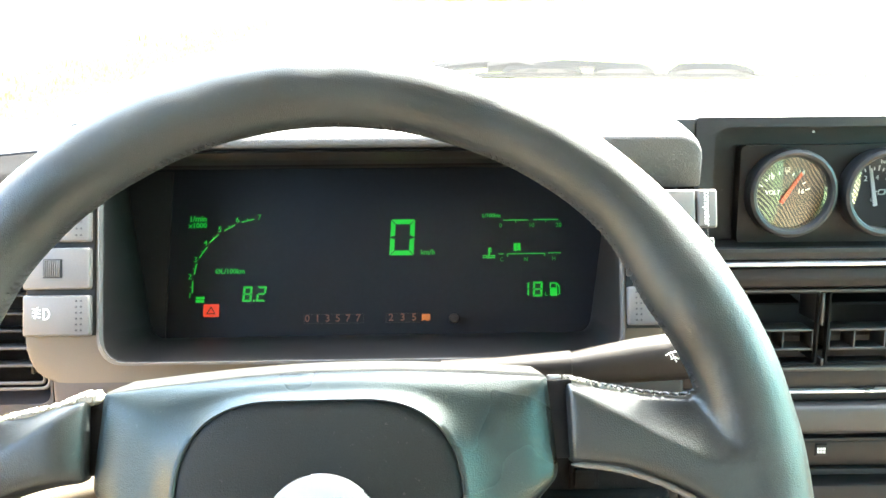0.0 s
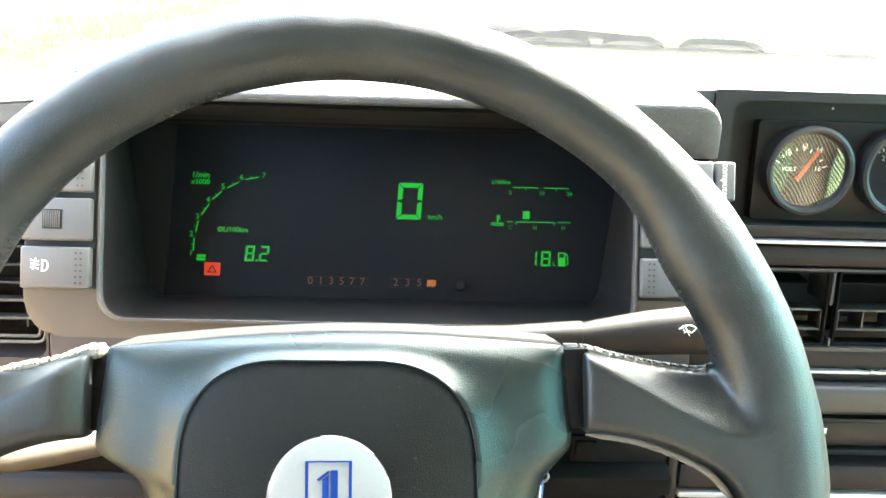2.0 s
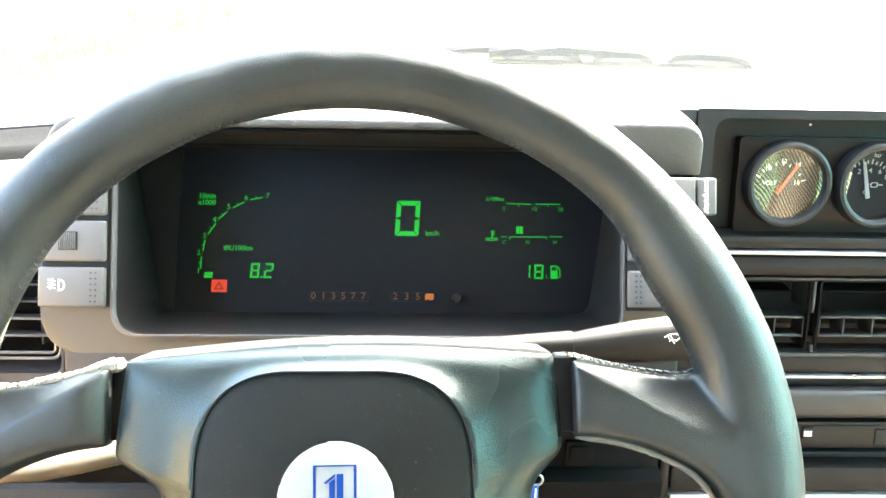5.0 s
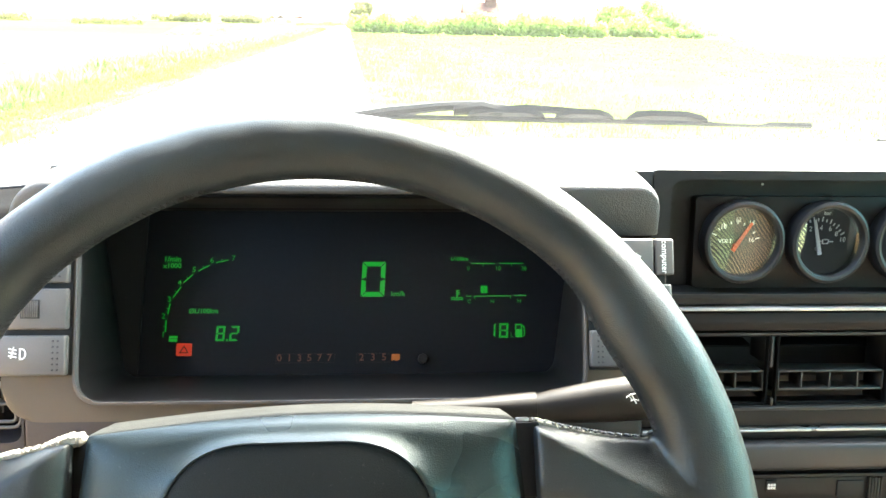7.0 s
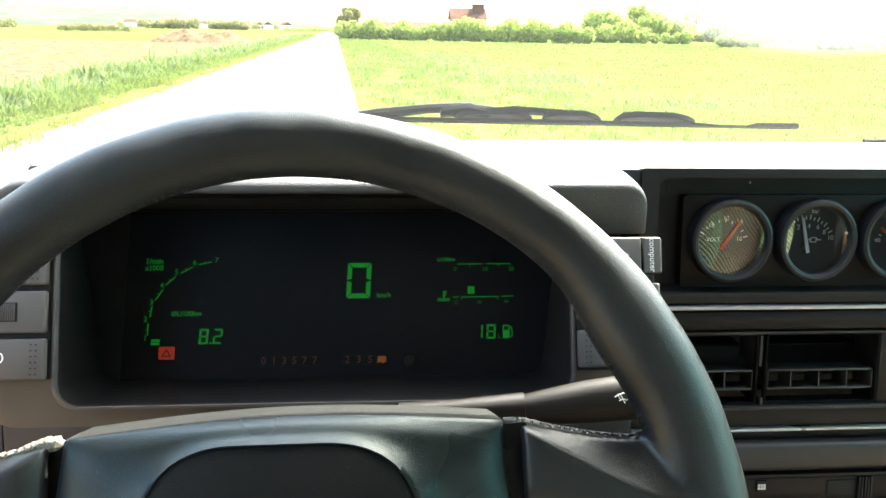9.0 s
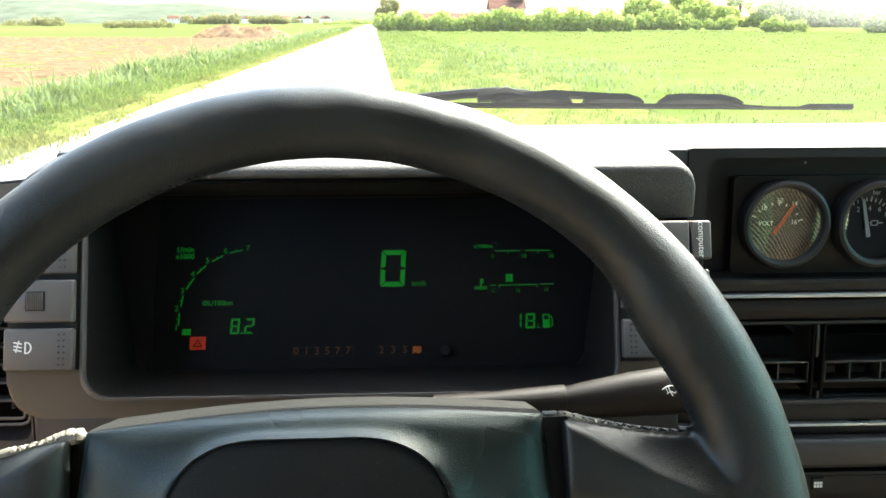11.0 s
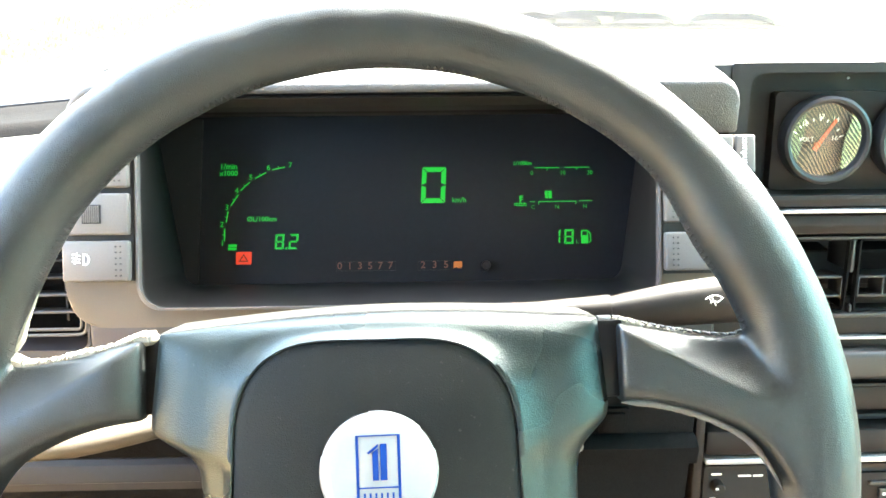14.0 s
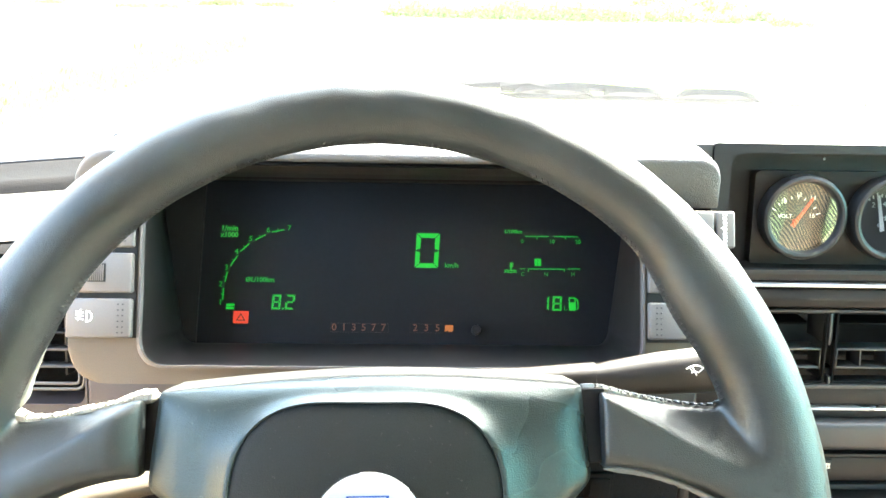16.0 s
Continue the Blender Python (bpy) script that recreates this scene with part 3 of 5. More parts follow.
def gauge(x, label, pivot, ticks, numbers, tip, needle_mat, swing=0.0):
    g = thing("gauge", label, "gauge", G @ at(x - 0.0006, 0.0220, -0.009) @ pose(0, 0, 0, GAUGE_TIP, swing, 0) @ Matrix.Scale(0.945, 4), "round dashboard gauges")
    part("bezel", turned([(0.0240, 0.000), (0.0285, 0.0), (0.0293, 0.003), (0.0293, 0.010), (0.0286, 0.0125), (0.0268, 0.0134), (0.0250, 0.0128), (0.0238, 0.0105), (0.0236, 0.004)], 64), BEZEL, g)
    part("dial", lathe([(0.0001, 0.001), (0.0238, 0.001), (0.0238, 0.0035), (0.0001, 0.0035)], 48), DIAL, g)
    p = Vector(pivot)
    count, from_a, to_a, r0, r1 = ticks
    for k in range(count):
        a = radians(from_a + (to_a - from_a) * k / (count - 1))
        r = r1 if k % 2 else r1 + 0.0012
        bm = moved(box(r0, r, -0.0004, 0.0004, 0.0035, 0.0038), pose(p.x, p.y, 0, 0, 0, math.degrees(a)))
        part("mark", bm, BRIGHT, g, "white printed mark")
    for text, tx, ty, size in numbers:
        part("numeral" if text.isdigit() else "title", moved(words(text, size, 0.0), at(tx, ty, 0.0037)), BRIGHT, g, "white printed lettering")
    d = Vector(tip) - p
    turn = math.degrees(math.atan2(d.y, d.x))
    n = part("needle", moved(rings([[(-0.004, -0.0014, 0), (-0.004, 0.0014, 0), (-0.004, 0.0014, 0.0012), (-0.004, -0.0014, 0.0012)],
                                    [(d.length, -0.0009, 0), (d.length, 0.0009, 0), (d.length, 0.0009, 0.001), (d.length, -0.0009, 0.001)]]), pose(p.x, p.y, 0.0055, 0, 0, turn)), needle_mat, g, "painted needle")
    part("pivot", moved(lathe([(0.0001, 0.0036), (0.0016, 0.0036), (0.0015, 0.0066), (0.0001, 0.0068)], 20), at(p.x, p.y)), needle_mat, n)
    gl = part("glass", turned([(0.0001, 0.0099), (0.012, 0.0098), (0.0239, 0.0095)], 40), GLASS, g, "clear reflecting glass")
    gl.visible_shadow = False
    return g


gauge(0.2212, "black voltmeter gauge with orange needle and reflecting glass", (-0.0036, -0.0035), (9, 152, 18, 0.0155, 0.0175),
      (("10", -0.0124, 0.0100, 0.0046), ("12", -0.0020, 0.0149, 0.0046), ("14", 0.0078, 0.0127, 0.0046), ("16", 0.0083, 0.0004, 0.0046), ("VOLT", -0.0105, -0.0002, 0.0040)), (0.0072, 0.0130), NEEDLE)
oil = gauge(0.2795, "black oil pressure gauge with white needle and scale to ten", (-0.0052, -0.0055), (11, 118, 30, 0.0195, 0.0218),
            (("2", -0.0112, 0.0085, 0.0050), ("4", -0.0033, 0.0092, 0.0050), ("6", 0.0036, 0.0086, 0.0050), ("8", 0.0086, 0.0048, 0.0050), ("10", 0.0136, 0.0008, 0.0050), ("bar", 0.0007, 0.0198, 0.0042)), (-0.0098, 0.0155), BRIGHT, 2.9)
part("oil_can_icon", moved(add(frame_ring(rounded([(-0.0025, -0.0018), (0.0025, -0.0018), (0.0030, 0.0018), (-0.0020, 0.0018)], 0.0006, 2), rounded([(-0.0018, -0.0012), (0.0018, -0.0012), (0.0022, 0.0012), (-0.0014, 0.0012)], 0.0005, 2), 0.0036, 0.0039),
     add(box(0.003, 0.0062, -0.0004, 0.0004, 0.0036, 0.0039), box(-0.0055, -0.0025, 0.0, 0.0007, 0.0036, 0.0039))), at(0.0005, -0.0005)), BRIGHT, oil, "white printed oil can")
gauge(0.3378, "black oil temperature gauge with orange needle", (0.004, -0.0055), (9, 165, 60, 0.0165, 0.0185), (("60", -0.0130, -0.0010, 0.0044), ("90", -0.0050, 0.0118, 0.0044)), (-0.0125, 0.0085), NEEDLE)
# small screws of the tray
for x, v in ((0.1745, 0.0585), (0.2395, 0.0590)):
    s = finish("screw", moved(lathe([(0.0001, 0), (0.0009, 0), (0.0007, 0.0006), (0.0001, 0.0007)], 12), G @ at(x, v, -0.0178)), SILVER)
    tagged(s, "small bright screw in the black gauge tray", "screw", "gauge tray screws")

# ---- instrument binnacle ----
FR = tilted(0, 0.413, 0.94, 20)                    # front plane of the switch pods
DM = tilted(-0.028, 0.4925, 0.9328, 28.5)          # the display's plane
binnacle = thing("instrument_binnacle", "grey plastic instrument binnacle with padded hood", "instrument binnacle", FR.copy())
settle()
POD_L, POD_R, IN_L, IN_R = -0.2288, 0.152, -0.1890, 0.1028
TOP_V = 0.0590
LOW_V, RIM_V = -0.0447, -0.0350                    # lower edges of the face and of its opening
u_shape = rounded([(POD_L, TOP_V), (POD_L, LOW_V), (POD_R, LOW_V), (POD_R, TOP_V), (IN_R, TOP_V), (IN_R, RIM_V), (IN_L, RIM_V), (IN_L, TOP_V)],
                  [0, 0.024, 0.012, 0, 0, 0.016, 0.016, 0], 8)
part("front_panel", prism(u_shape, -0.012, 0.0, 0.0015), BROWN, binnacle)
# paler grey edge round the opening
edge_o = rounded([(IN_L - 0.0004, TOP_V), (IN_L - 0.0004, RIM_V - 0.0004), (IN_R + 0.0004, RIM_V - 0.0004), (IN_R + 0.0004, TOP_V)], [0, 0.0162, 0.0162, 0], 8)
edge_i = rounded([(IN_L + 0.0009, TOP_V), (IN_L + 0.0009, RIM_V + 0.0010), (IN_R - 0.0009, RIM_V + 0.0010), (IN_R - 0.0009, TOP_V)], [0, 0.0152, 0.0152, 0], 8)
part("opening_trim", prism(edge_o + edge_i[::-1], -0.004, 0.0016, 0.0004), GREY, binnacle)
# tunnel from the opening back to the display
front = rounded([(IN_L + 0.0006, 0.0820), (IN_L + 0.0006, RIM_V + 0.0006), (IN_R - 0.0006, RIM_V + 0.0006), (IN_R - 0.0006, 0.0820)], [0.004, 0.016, 0.016, 0.004], 6)
back = rounded([(-0.1800, 0.0660), (-0.1555, -0.0468), (0.1255, -0.0462), (0.1455, 0.0660)], [0.006, 0.012, 0.012, 0.006], 6)
wide = rounded([(-0.1845, 0.070), (-0.1595, -0.051), (0.1295, -0.0505), (0.1500, 0.070)], [0.006, 0.012, 0.012, 0.006], 6)
inv = FR.inverted()
l0 = [Vector((x, v, -0.001)) for x, v in front]
l1 = [Vector((x, v, -0.0125)) for x, v in front]
l2 = [inv @ (DM @ Vector((x, v, 0.004))) for x, v in back]
l3 = [inv @ (DM @ Vector((x, v, -0.003))) for x, v in back]
mid = [a.lerp(b, 0.9) for a, b in zip(l1, l2)]
part("tunnel", rings([l0, l1, mid, l2, l3], False, False), TUNNEL, binnacle, "dark plastic tunnel round the display")
# hood over it
HOOD_R = IN_R - 0.014


HOOD_A, HOOD_B = -0.2350, 0.1520


def hood_loop(x):
    """The hood's section at x: a rolled front edge, lower at the rounded ends and deeper over the switch pods."""
    left = x < (HOOD_A + HOOD_B) / 2
    r = 0.028 if left else 0.014
    d = x - HOOD_A if left else HOOD_B - x
    drop = r - math.sqrt(max(0.0, r * r - (r - d) ** 2)) if d < r else 0.0
    low = 0.9940 if x <= IN_L or x >= HOOD_R else 1.0188
    y0 = 0.4440 + drop * 0.25
    pts = [(0.4520, low), (y0 + 0.0012, low), (y0, low + 0.0015), (y0, max(1.0125, low + 0.0020))]
    for k in range(9):
        a = radians(90 * k / 8)
        pts.append((y0 + 0.0055 * (1 - math.cos(a)), 1.0208 + 0.0052 * math.sin(a)))
    pts += [(0.462, 1.0277), (0.475, 1.0288), (0.49, 1.0292), (0.54, 1.0280), (0.60, 1.0240), (0.63, 1.0180), (0.63, low - 0.006), (0.50, low - 0.004)]
    return [(x, y, z if z <= low + 0.002 else max(low + 0.002, z - drop)) for y, z in pts]


stations = [HOOD_A + 0.028 * (1 - math.cos(radians(90 * k / 12))) for k in range(13)]
stations += [IN_L, IN_L + 0.0006] + [IN_L + 0.0006 + (HOOD_R - IN_L - 0.0012) * k / 20 for k in range(1, 20)] + [HOOD_R - 0.0006, HOOD_R, IN_R]
stations += [HOOD_B - 0.014 * (1 - math.cos(radians(90 * k / 8))) for k in range(8, -1, -1)]
world_part("hood", rings([hood_loop(x) for x in stations]), DASH, binnacle, "grained padded hood", 45)
# the sloping lip under the hood: a smooth band and a paler ridge below it
lip_a, lip_b = Vector((0.4460, 1.0180)), Vector((0.5200, 0.9906))
for f0, f1, proud, mat in ((-0.02, 1.02, -0.0012, BLACK), (0.14, 0.45, 0.0, RIB), (0.48, 0.70, 0.0006, TUNNEL), (0.74, 0.86, 0.0, RIB)):
    p, q = lip_a.lerp(lip_b, f0), lip_a.lerp(lip_b, f1)
    world_part("hood_rib", sweep([(p.x, p.y - proud), (q.x, q.y - proud), (q.x, q.y + 0.003), (p.x, p.y + 0.003)], IN_L + 0.001, IN_R - 0.001, 0.0004), mat, binnacle)
for x0, x1, p0, p1 in ((POD_L, IN_L - 0.0005, POD_L, -0.2130), (IN_R + 0.0005, POD_R, 0.1230, POD_R)):
    part("pod", box(p0, p1, -0.024, TOP_V, -0.15, -0.036, 0.002), GREY, binnacle)
    part("switch_well", box(x0 + 0.001, x1 - 0.001, -0.0185, TOP_V - 0.0006, -0.002, 0.0012), BLACK, binnacle, "black gap between the switches")


def switch(x0, x1, v0, v1, label, dots=0, slot=False):
    s = thing("dash_switch", label, "switch", FR @ at((x0 + x1) / 2, (v0 + v1) / 2, 0.0012), "switches on the binnacle pods")
    w, h = (x1 - x0) / 2, (v1 - v0) / 2
    part("cap", box(-w, w, -h, h, 0, 0.0055, 0.0014, 3), GREY, s)
    if dots:
        for c in range(2):
            for r in range(6):
                x = dots * (w - 0.0058) + (c - 0.5) * 0.0026
                part("dimple", moved(lathe([(0.0001, 0.0), (0.00062, 0.0), (0.00048, 0.0004), (0.0001, 0.0005)], 8), at(x, -h * 0.72 + r * h * 0.288, 0.0055)), DARK, s, "small raised dot")
    if slot:
        part("thumb_recess", box(-0.0068, 0.0036, -0.0052, 0.0052, 0.0046, 0.0058), BLACK, s)
        for k in range(8):
            part("rib", box(-0.0060 + k * 0.00112, -0.0054 + k * 0.00112, -0.0046, 0.0046, 0.0054, 0.0066, 0.0002), GREY, s)
    return s


L0, L1 = POD_L + 0.001, -0.1914
fog = switch(L0, L1, -0.0185, 0.0038, "grey rear fog lamp switch with white icon and dotted grip", 1)
# rear fog lamp sign: a half round lens and three struck lines
bm = bmesh.new()
lens = [(0.0008, 0.0032)] + [(0.0018 + 0.0028 * math.cos(radians(a)), 0.0032 * math.sin(radians(a))) for a in range(80, -81, -20)] + [(0.0008, -0.0032)]
lens_in = [(0.0016, 0.0024)] + [(0.0020 + 0.0018 * math.cos(radians(a)), 0.0024 * math.sin(radians(a))) for a in range(80, -81, -20)] + [(0.0016, -0.0024)]
add(bm, frame_ring(lens, lens_in, 0.0054, 0.0058))
for k in (-1, 0, 1):
    add(bm, moved(box(-0.0050, -0.0006, -0.00038, 0.00038, 0.0054, 0.0058), at(0, k * 0.0019, 0) @ pose(0, 0, 0, 0, 0, -12)))
add(bm, moved(box(-0.0033, -0.0027, -0.0032, 0.0032, 0.0054, 0.0058), pose(0, 0, 0, 0, 0, -14)))
part("icon", moved(bm, at(-0.0075, 0.0010, 0)), BRIGHT, fog, "white printed fog lamp sign")
switch(L0, L1, 0.0070, 0.0298, "grey switch with a ribbed thumb wheel", 0, slot=True)
switch(L0, L1, 0.0330, 0.0585, "grey switch with a dotted grip", 1)
R0, R1 = 0.1040, POD_R + 0.001
switch(R0, R1, -0.0166, 0.0048, "grey switch with a dotted grip", -1)
switch(R0, R1, 0.0102, 0.0315, "grey switch with a dotted grip", -1)
comp = switch(R0, 0.1426, 0.0370, 0.0583, "grey trip computer switch with white triangle", 0)
part("triangle", prism([(0.0085, 0.0022), (0.0085, -0.0022), (0.0118, 0.0)], 0.0054, 0.0058), BRIGHT, comp, "white printed triangle")
cap = switch(0.1438, 0.1548, 0.0370, 0.0583, "grey end cap lettered computer in white", 0)
part("lettering", moved(words("computer", 0.0050, 0.00005), pose(-0.0004, 0, 0.0056, 0, 0, -90)), BRIGHT, cap, "white printed word")

# ---- digital display ----
display = thing("digital_display", "dark digital instrument display with green glowing figures", "instrument display", DM.copy())
part("screen", prism(wide, -0.008, -0.0035), SCREEN, display, "smoked dark screen")
part("side_wall", prism([(-0.1790, 0.064), (-0.1560, -0.043), (-0.1480, -0.046), (-0.1480, 0.064)], -0.0035, -0.0005), BLACK, display, "black inner side wall")
N0, N1 = -0.0034, -0.0030


def flat(name, outline, mat, label=""):
    return part(name, prism(outline, N0, N1), mat, display, label)


def rect(x0, x1, v0, v1):
    return [(x0, v0), (x1, v0), (x1, v1), (x0, v1)]


def stroke(name, pts, width, mat):
    """A thin line of light through points."""
    bm = bmesh.new()
    for (xa, va), (xb, vb) in zip(pts, pts[1:]):
        d = Vector((xb - xa, vb - va)).normalized() * (width / 2)
        q = [(xa - d.y, va + d.x), (xa + d.y, va - d.x), (xb + d.y, vb - d.x), (xb - d.y, vb + d.x)]
        add(bm, prism(q[::-1], N0, N1))
    return part(name, bm, mat, display)


def digit(x, v, w, h, on, mat, t=0.0, lean=0.08):
    """A figure of lit bars: a top, b and c right, d bottom, e and f left, g middle."""
    t = t or w * 0.2
    g = t * 0.14
    hh = h / 2
    bars = {"a": [(g, h), (w - g, h), (w - t - g, h - t), (t + g, h - t)], "d": [(g, 0), (t + g, t), (w - t - g, t), (w - g, 0)],
            "f": [(0, h - g), (t, h - t - g), (t, hh + t * 0.45), (0, hh + g)], "b": [(w, h - g), (w, hh + g), (w - t, hh + t * 0.45), (w - t, h - t - g)],
            "e": [(0, g), (0, hh - g), (t, hh - t * 0.45), (t, t + g)], "c": [(w, g), (w - t, t + g), (w - t, hh - t * 0.45), (w, hh - g)],
            "g": [(t * 0.6, hh), (t * 1.1, hh + t * 0.42), (w - t * 1.1, hh + t * 0.42), (w - t * 0.6, hh), (w - t * 1.1, hh - t * 0.42), (t * 1.1, hh - t * 0.42)]}
    for k in on:
        flat("segment", [(x + p + q * lean, v + q) for p, q in bars[k]], mat)


digit(-0.0040, 0.0063, 0.0160, 0.0241, "abcdef", GREEN_ON, 0.0031, 0.055)          # speed: 0
digit(-0.0998, -0.0233, 0.0058, 0.0100, "abcdefg", GREEN_ON, 0.0013, 0.06)         # 8.2
digit(-0.0908, -0.0233, 0.0060, 0.0100, "abged", GREEN_ON, 0.0013, 0.06)
flat("point", rect(-0.0927, -0.0916, -0.0233, -0.0221), GREEN_ON)
digit(0.0838, -0.0220, 0.0036, 0.0098, "bc", GREEN_ON, 0.0011, 0.06)               # 18
digit(0.0900, -0.0222, 0.0062, 0.0098, "abcdefg", GREEN_ON, 0.0013, 0.06)
flat("block", rect(-0.1300, -0.1246, -0.0235, -0.0218), GREEN_ON)
flat("block", rect(-0.1298, -0.1244, -0.0213, -0.0197), GREEN_ON)
for a in (0.0784, 0.0808):
    flat("block", rect(a, a + 0.0021, 0.0086, 0.0136), GREEN_ON)
# fuel pump sign
flat("pump", rounded([(0.1014, -0.0220), (0.1060, -0.0220), (0.1060, -0.0130), (0.1014, -0.0130)], 0.0006, 3), GREEN_ON)
part("pump_window", prism(rect(0.1021, 0.1052, -0.0165, -0.0140), N1, N1 + 0.0003), SCREEN, display)
stroke("pump_hose", [(0.1064, -0.0138), (0.1076, -0.0155), (0.1077, -0.0205), (0.1067, -0.0212)], 0.0006, GREEN_ON)
# engine temperature sign and scales
stroke("thermometer", [(0.0620, 0.0052), (0.0620, 0.0106)], 0.0011, GREEN_ON)
for q in (0.0080, 0.0092, 0.0104):
    stroke("thermometer_tick", [(0.0624, q), (0.0638, q)], 0.0005, GREEN_ON)
for q in (0.0051, 0.0039):
    stroke("wave", [(0.0576, q), (0.0590, q + 0.0004), (0.0605, q), (0.0632, q), (0.0646, q + 0.0004), (0.0659, q)], 0.0006, GREEN_ON)
W_ = 0.00062
stroke("scale_line", [(0.0719, 0.0293), (0.0885, 0.0293)], W_, GREEN_DIM)
stroke("scale_line", [(0.0921, 0.0294), (0.1087, 0.0294)], W_, GREEN_DIM)
stroke("scale_tick", [(0.0804, 0.0293), (0.0804, 0.0274)], 0.0005, GREEN_DIM)
stroke("scale_tick", [(0.1003, 0.0293), (0.1003, 0.0275)], 0.0005, GREEN_DIM)
stroke("scale_line", [(0.0682, 0.0064), (0.0718, 0.0064)], W_, GREEN_DIM)
stroke("scale_line", [(0.0741, 0.0046), (0.0741, 0.0064), (0.0988, 0.0065), (0.0988, 0.0047)], W_, GREEN_DIM)
stroke("scale_line", [(0.1013, 0.0067), (0.1096, 0.0068)], W_, GREEN_DIM)


def glyph(text, x, v, size, mat, shear=0.0, bold=0.0):
    return part("numeral" if text.strip("0123456789") == "" else "lettering", moved(words(text, size, bold, shear=shear), at(x, v, N1)), mat, display)


for text, x, v in (("0", 0.0701, 0.0256), ("10", 0.0907, 0.0256), ("20", 0.1088, 0.0256)):
    glyph(text, x, v, 0.0040, GREEN_DIM)
for text, x, v in (("C", 0.0702, 0.0026), ("N", 0.0862, 0.0026), ("H", 0.1047, 0.0029)):
    glyph(text, x, v, 0.0037, GREEN_DIM)
glyph("L/100km", 0.0640, 0.0324, 0.0035, GREEN_DIM, 0.15, 0.00008)
glyph("km/h", 0.0214, 0.0080, 0.0047, GREEN_DIM, 0.0, 0.00008)
glyph("L", 0.0988, -0.0206, 0.0040, GREEN_DIM)
glyph("\u00d8L/100km", -0.1083, -0.0033, 0.0045, GREEN_DIM, 0.0, 0.00008)
glyph("1/min", -0.1307, 0.0322, 0.0052, GREEN_DIM, 0.0, 0.00008)
glyph("x1000", -0.1306, 0.0276, 0.0048, GREEN_DIM, 0.0, 0.00008)
# rev counter arc
for text, x, v in (("1", -0.1339, -0.0189), ("2", -0.1344, -0.0066), ("3", -0.1313, 0.0048), ("4", -0.1251, 0.0159), ("5", -0.1160, 0.0249), ("6", -0.1045, 0.0312), ("7", -0.0902, 0.0328)):
    glyph(text, x, v, 0.0052, GREEN_ON)
for xa, va, xb, vb in ((-.1325, -.0172, -.1325, -.0093), (-.1317, -.0050, -.1306, .0020), (-.1289, .0060, -.1241, .0133), (-.1226, .0162, -.1167, .0217), (-.1131, .0242, -.1061, .0281), (-.1018, .0299, -.0937, .0317)):
    stroke("arc_line", [(xa, va), (xb, vb)], 0.0007, GREEN_ON)
    mx, mv = (xa + xb) / 2, (va + vb) / 2
    d = Vector((xb - xa, vb - va)).normalized()
    stroke("arc_tick", [(mx, mv), (mx - d.y * 0.0016, mv + d.x * 0.0016)], 0.0005, GREEN_DIM)
# hazard telltale
lamp = flat("warning_lamp", rounded(rect(-0.1247, -0.1147, -0.0329, -0.0247), 0.0005, 2), RED_ON, "glowing red warning lamp")
tri_o = [(-0.1230, -0.0313), (-0.1164, -0.0313), (-0.1197, -0.0260)]
tri_i = [(-0.1217, -0.0306), (-0.1177, -0.0306), (-0.1197, -0.0273)]
part("triangle", frame_ring(tri_o, tri_i, N1, N1 + 0.0003), SCREEN, lamp)
# sunken windows for the mileage
for x0, x1 in ((-0.0598, -0.0206), (-0.0066, 0.0160)):
    part("mileage_window", frame_ring(rect(x0, x1, -0.0382, -0.0318), rect(x0 + 0.0005, x1 - 0.0005, -0.0377, -0.0323), N0, N1), BLACK, display)
# mileage drums behind their window, and the flag beside them
for k, c in enumerate("013577"):
    glyph(c, -0.0573 + k * 0.0066, -0.0350, 0.0066, ORANGE_DIM, 0.0, 0.00008)
for k, c in enumerate("235"):
    glyph(c, -0.0029 + k * 0.0075, -0.0349, 0.0066, ORANGE_DIM, 0.0, 0.00008)
flat("flag", [(0.0168, -0.0374), (0.0190, -0.0364), (0.0204, -0.0374), (0.0226, -0.0364), (0.0226, -0.0328), (0.0172, -0.0328)], ORANGE_ON, "orange lit flag")
knob = part("reset_knob", moved(lathe([(0.0001, 0), (0.0032, 0), (0.0032, 0.006), (0.0028, 0.0072), (0.0020, 0.0072), (0.0001, 0.0068)], 24), at(0.0378, -0.0363, -0.0034)), TUNNEL, display, "small grey reset knob")

# ---- steering wheel ----
WH = tilted(-0.0467, 0.2723, 0.8979, 26.0) @ pose(0, 0, 0, 0, 0, 1.4)
RIM_R, RIM_T = 0.1814, 0.0155
wheel = thing("steering_wheel", "black leather steering wheel with worn stitched spokes and padded hub", "steering wheel", WH.copy())
settle()


def bumpf(a, centre, wide):
    d = (a - centre + 180) % 360 - 180
    return math.exp(-(d / wide) ** 2)


def rim_shape(a):
    """Half width, half depth and inward shift of the rim's section at an angle in degrees."""
    swell = bumpf(a, 28, 13) + bumpf(a, 152, 13)
    root = bumpf(a, 4, 16) + bumpf(a, 176, 16)
    full = bumpf(a, 128, 36)
    grip = bumpf(a, 32, 8)                         # the fuller thumb grip above one spoke
    return RIM_T + 0.0018 * swell + 0.004 * root + 0.0009 * full + 0.0017 * grip, RIM_T + 0.0012 * swell + 0.0005 * root, 0.0020 * swell + 0.004 * root - 0.0009 * full + 0.0017 * grip


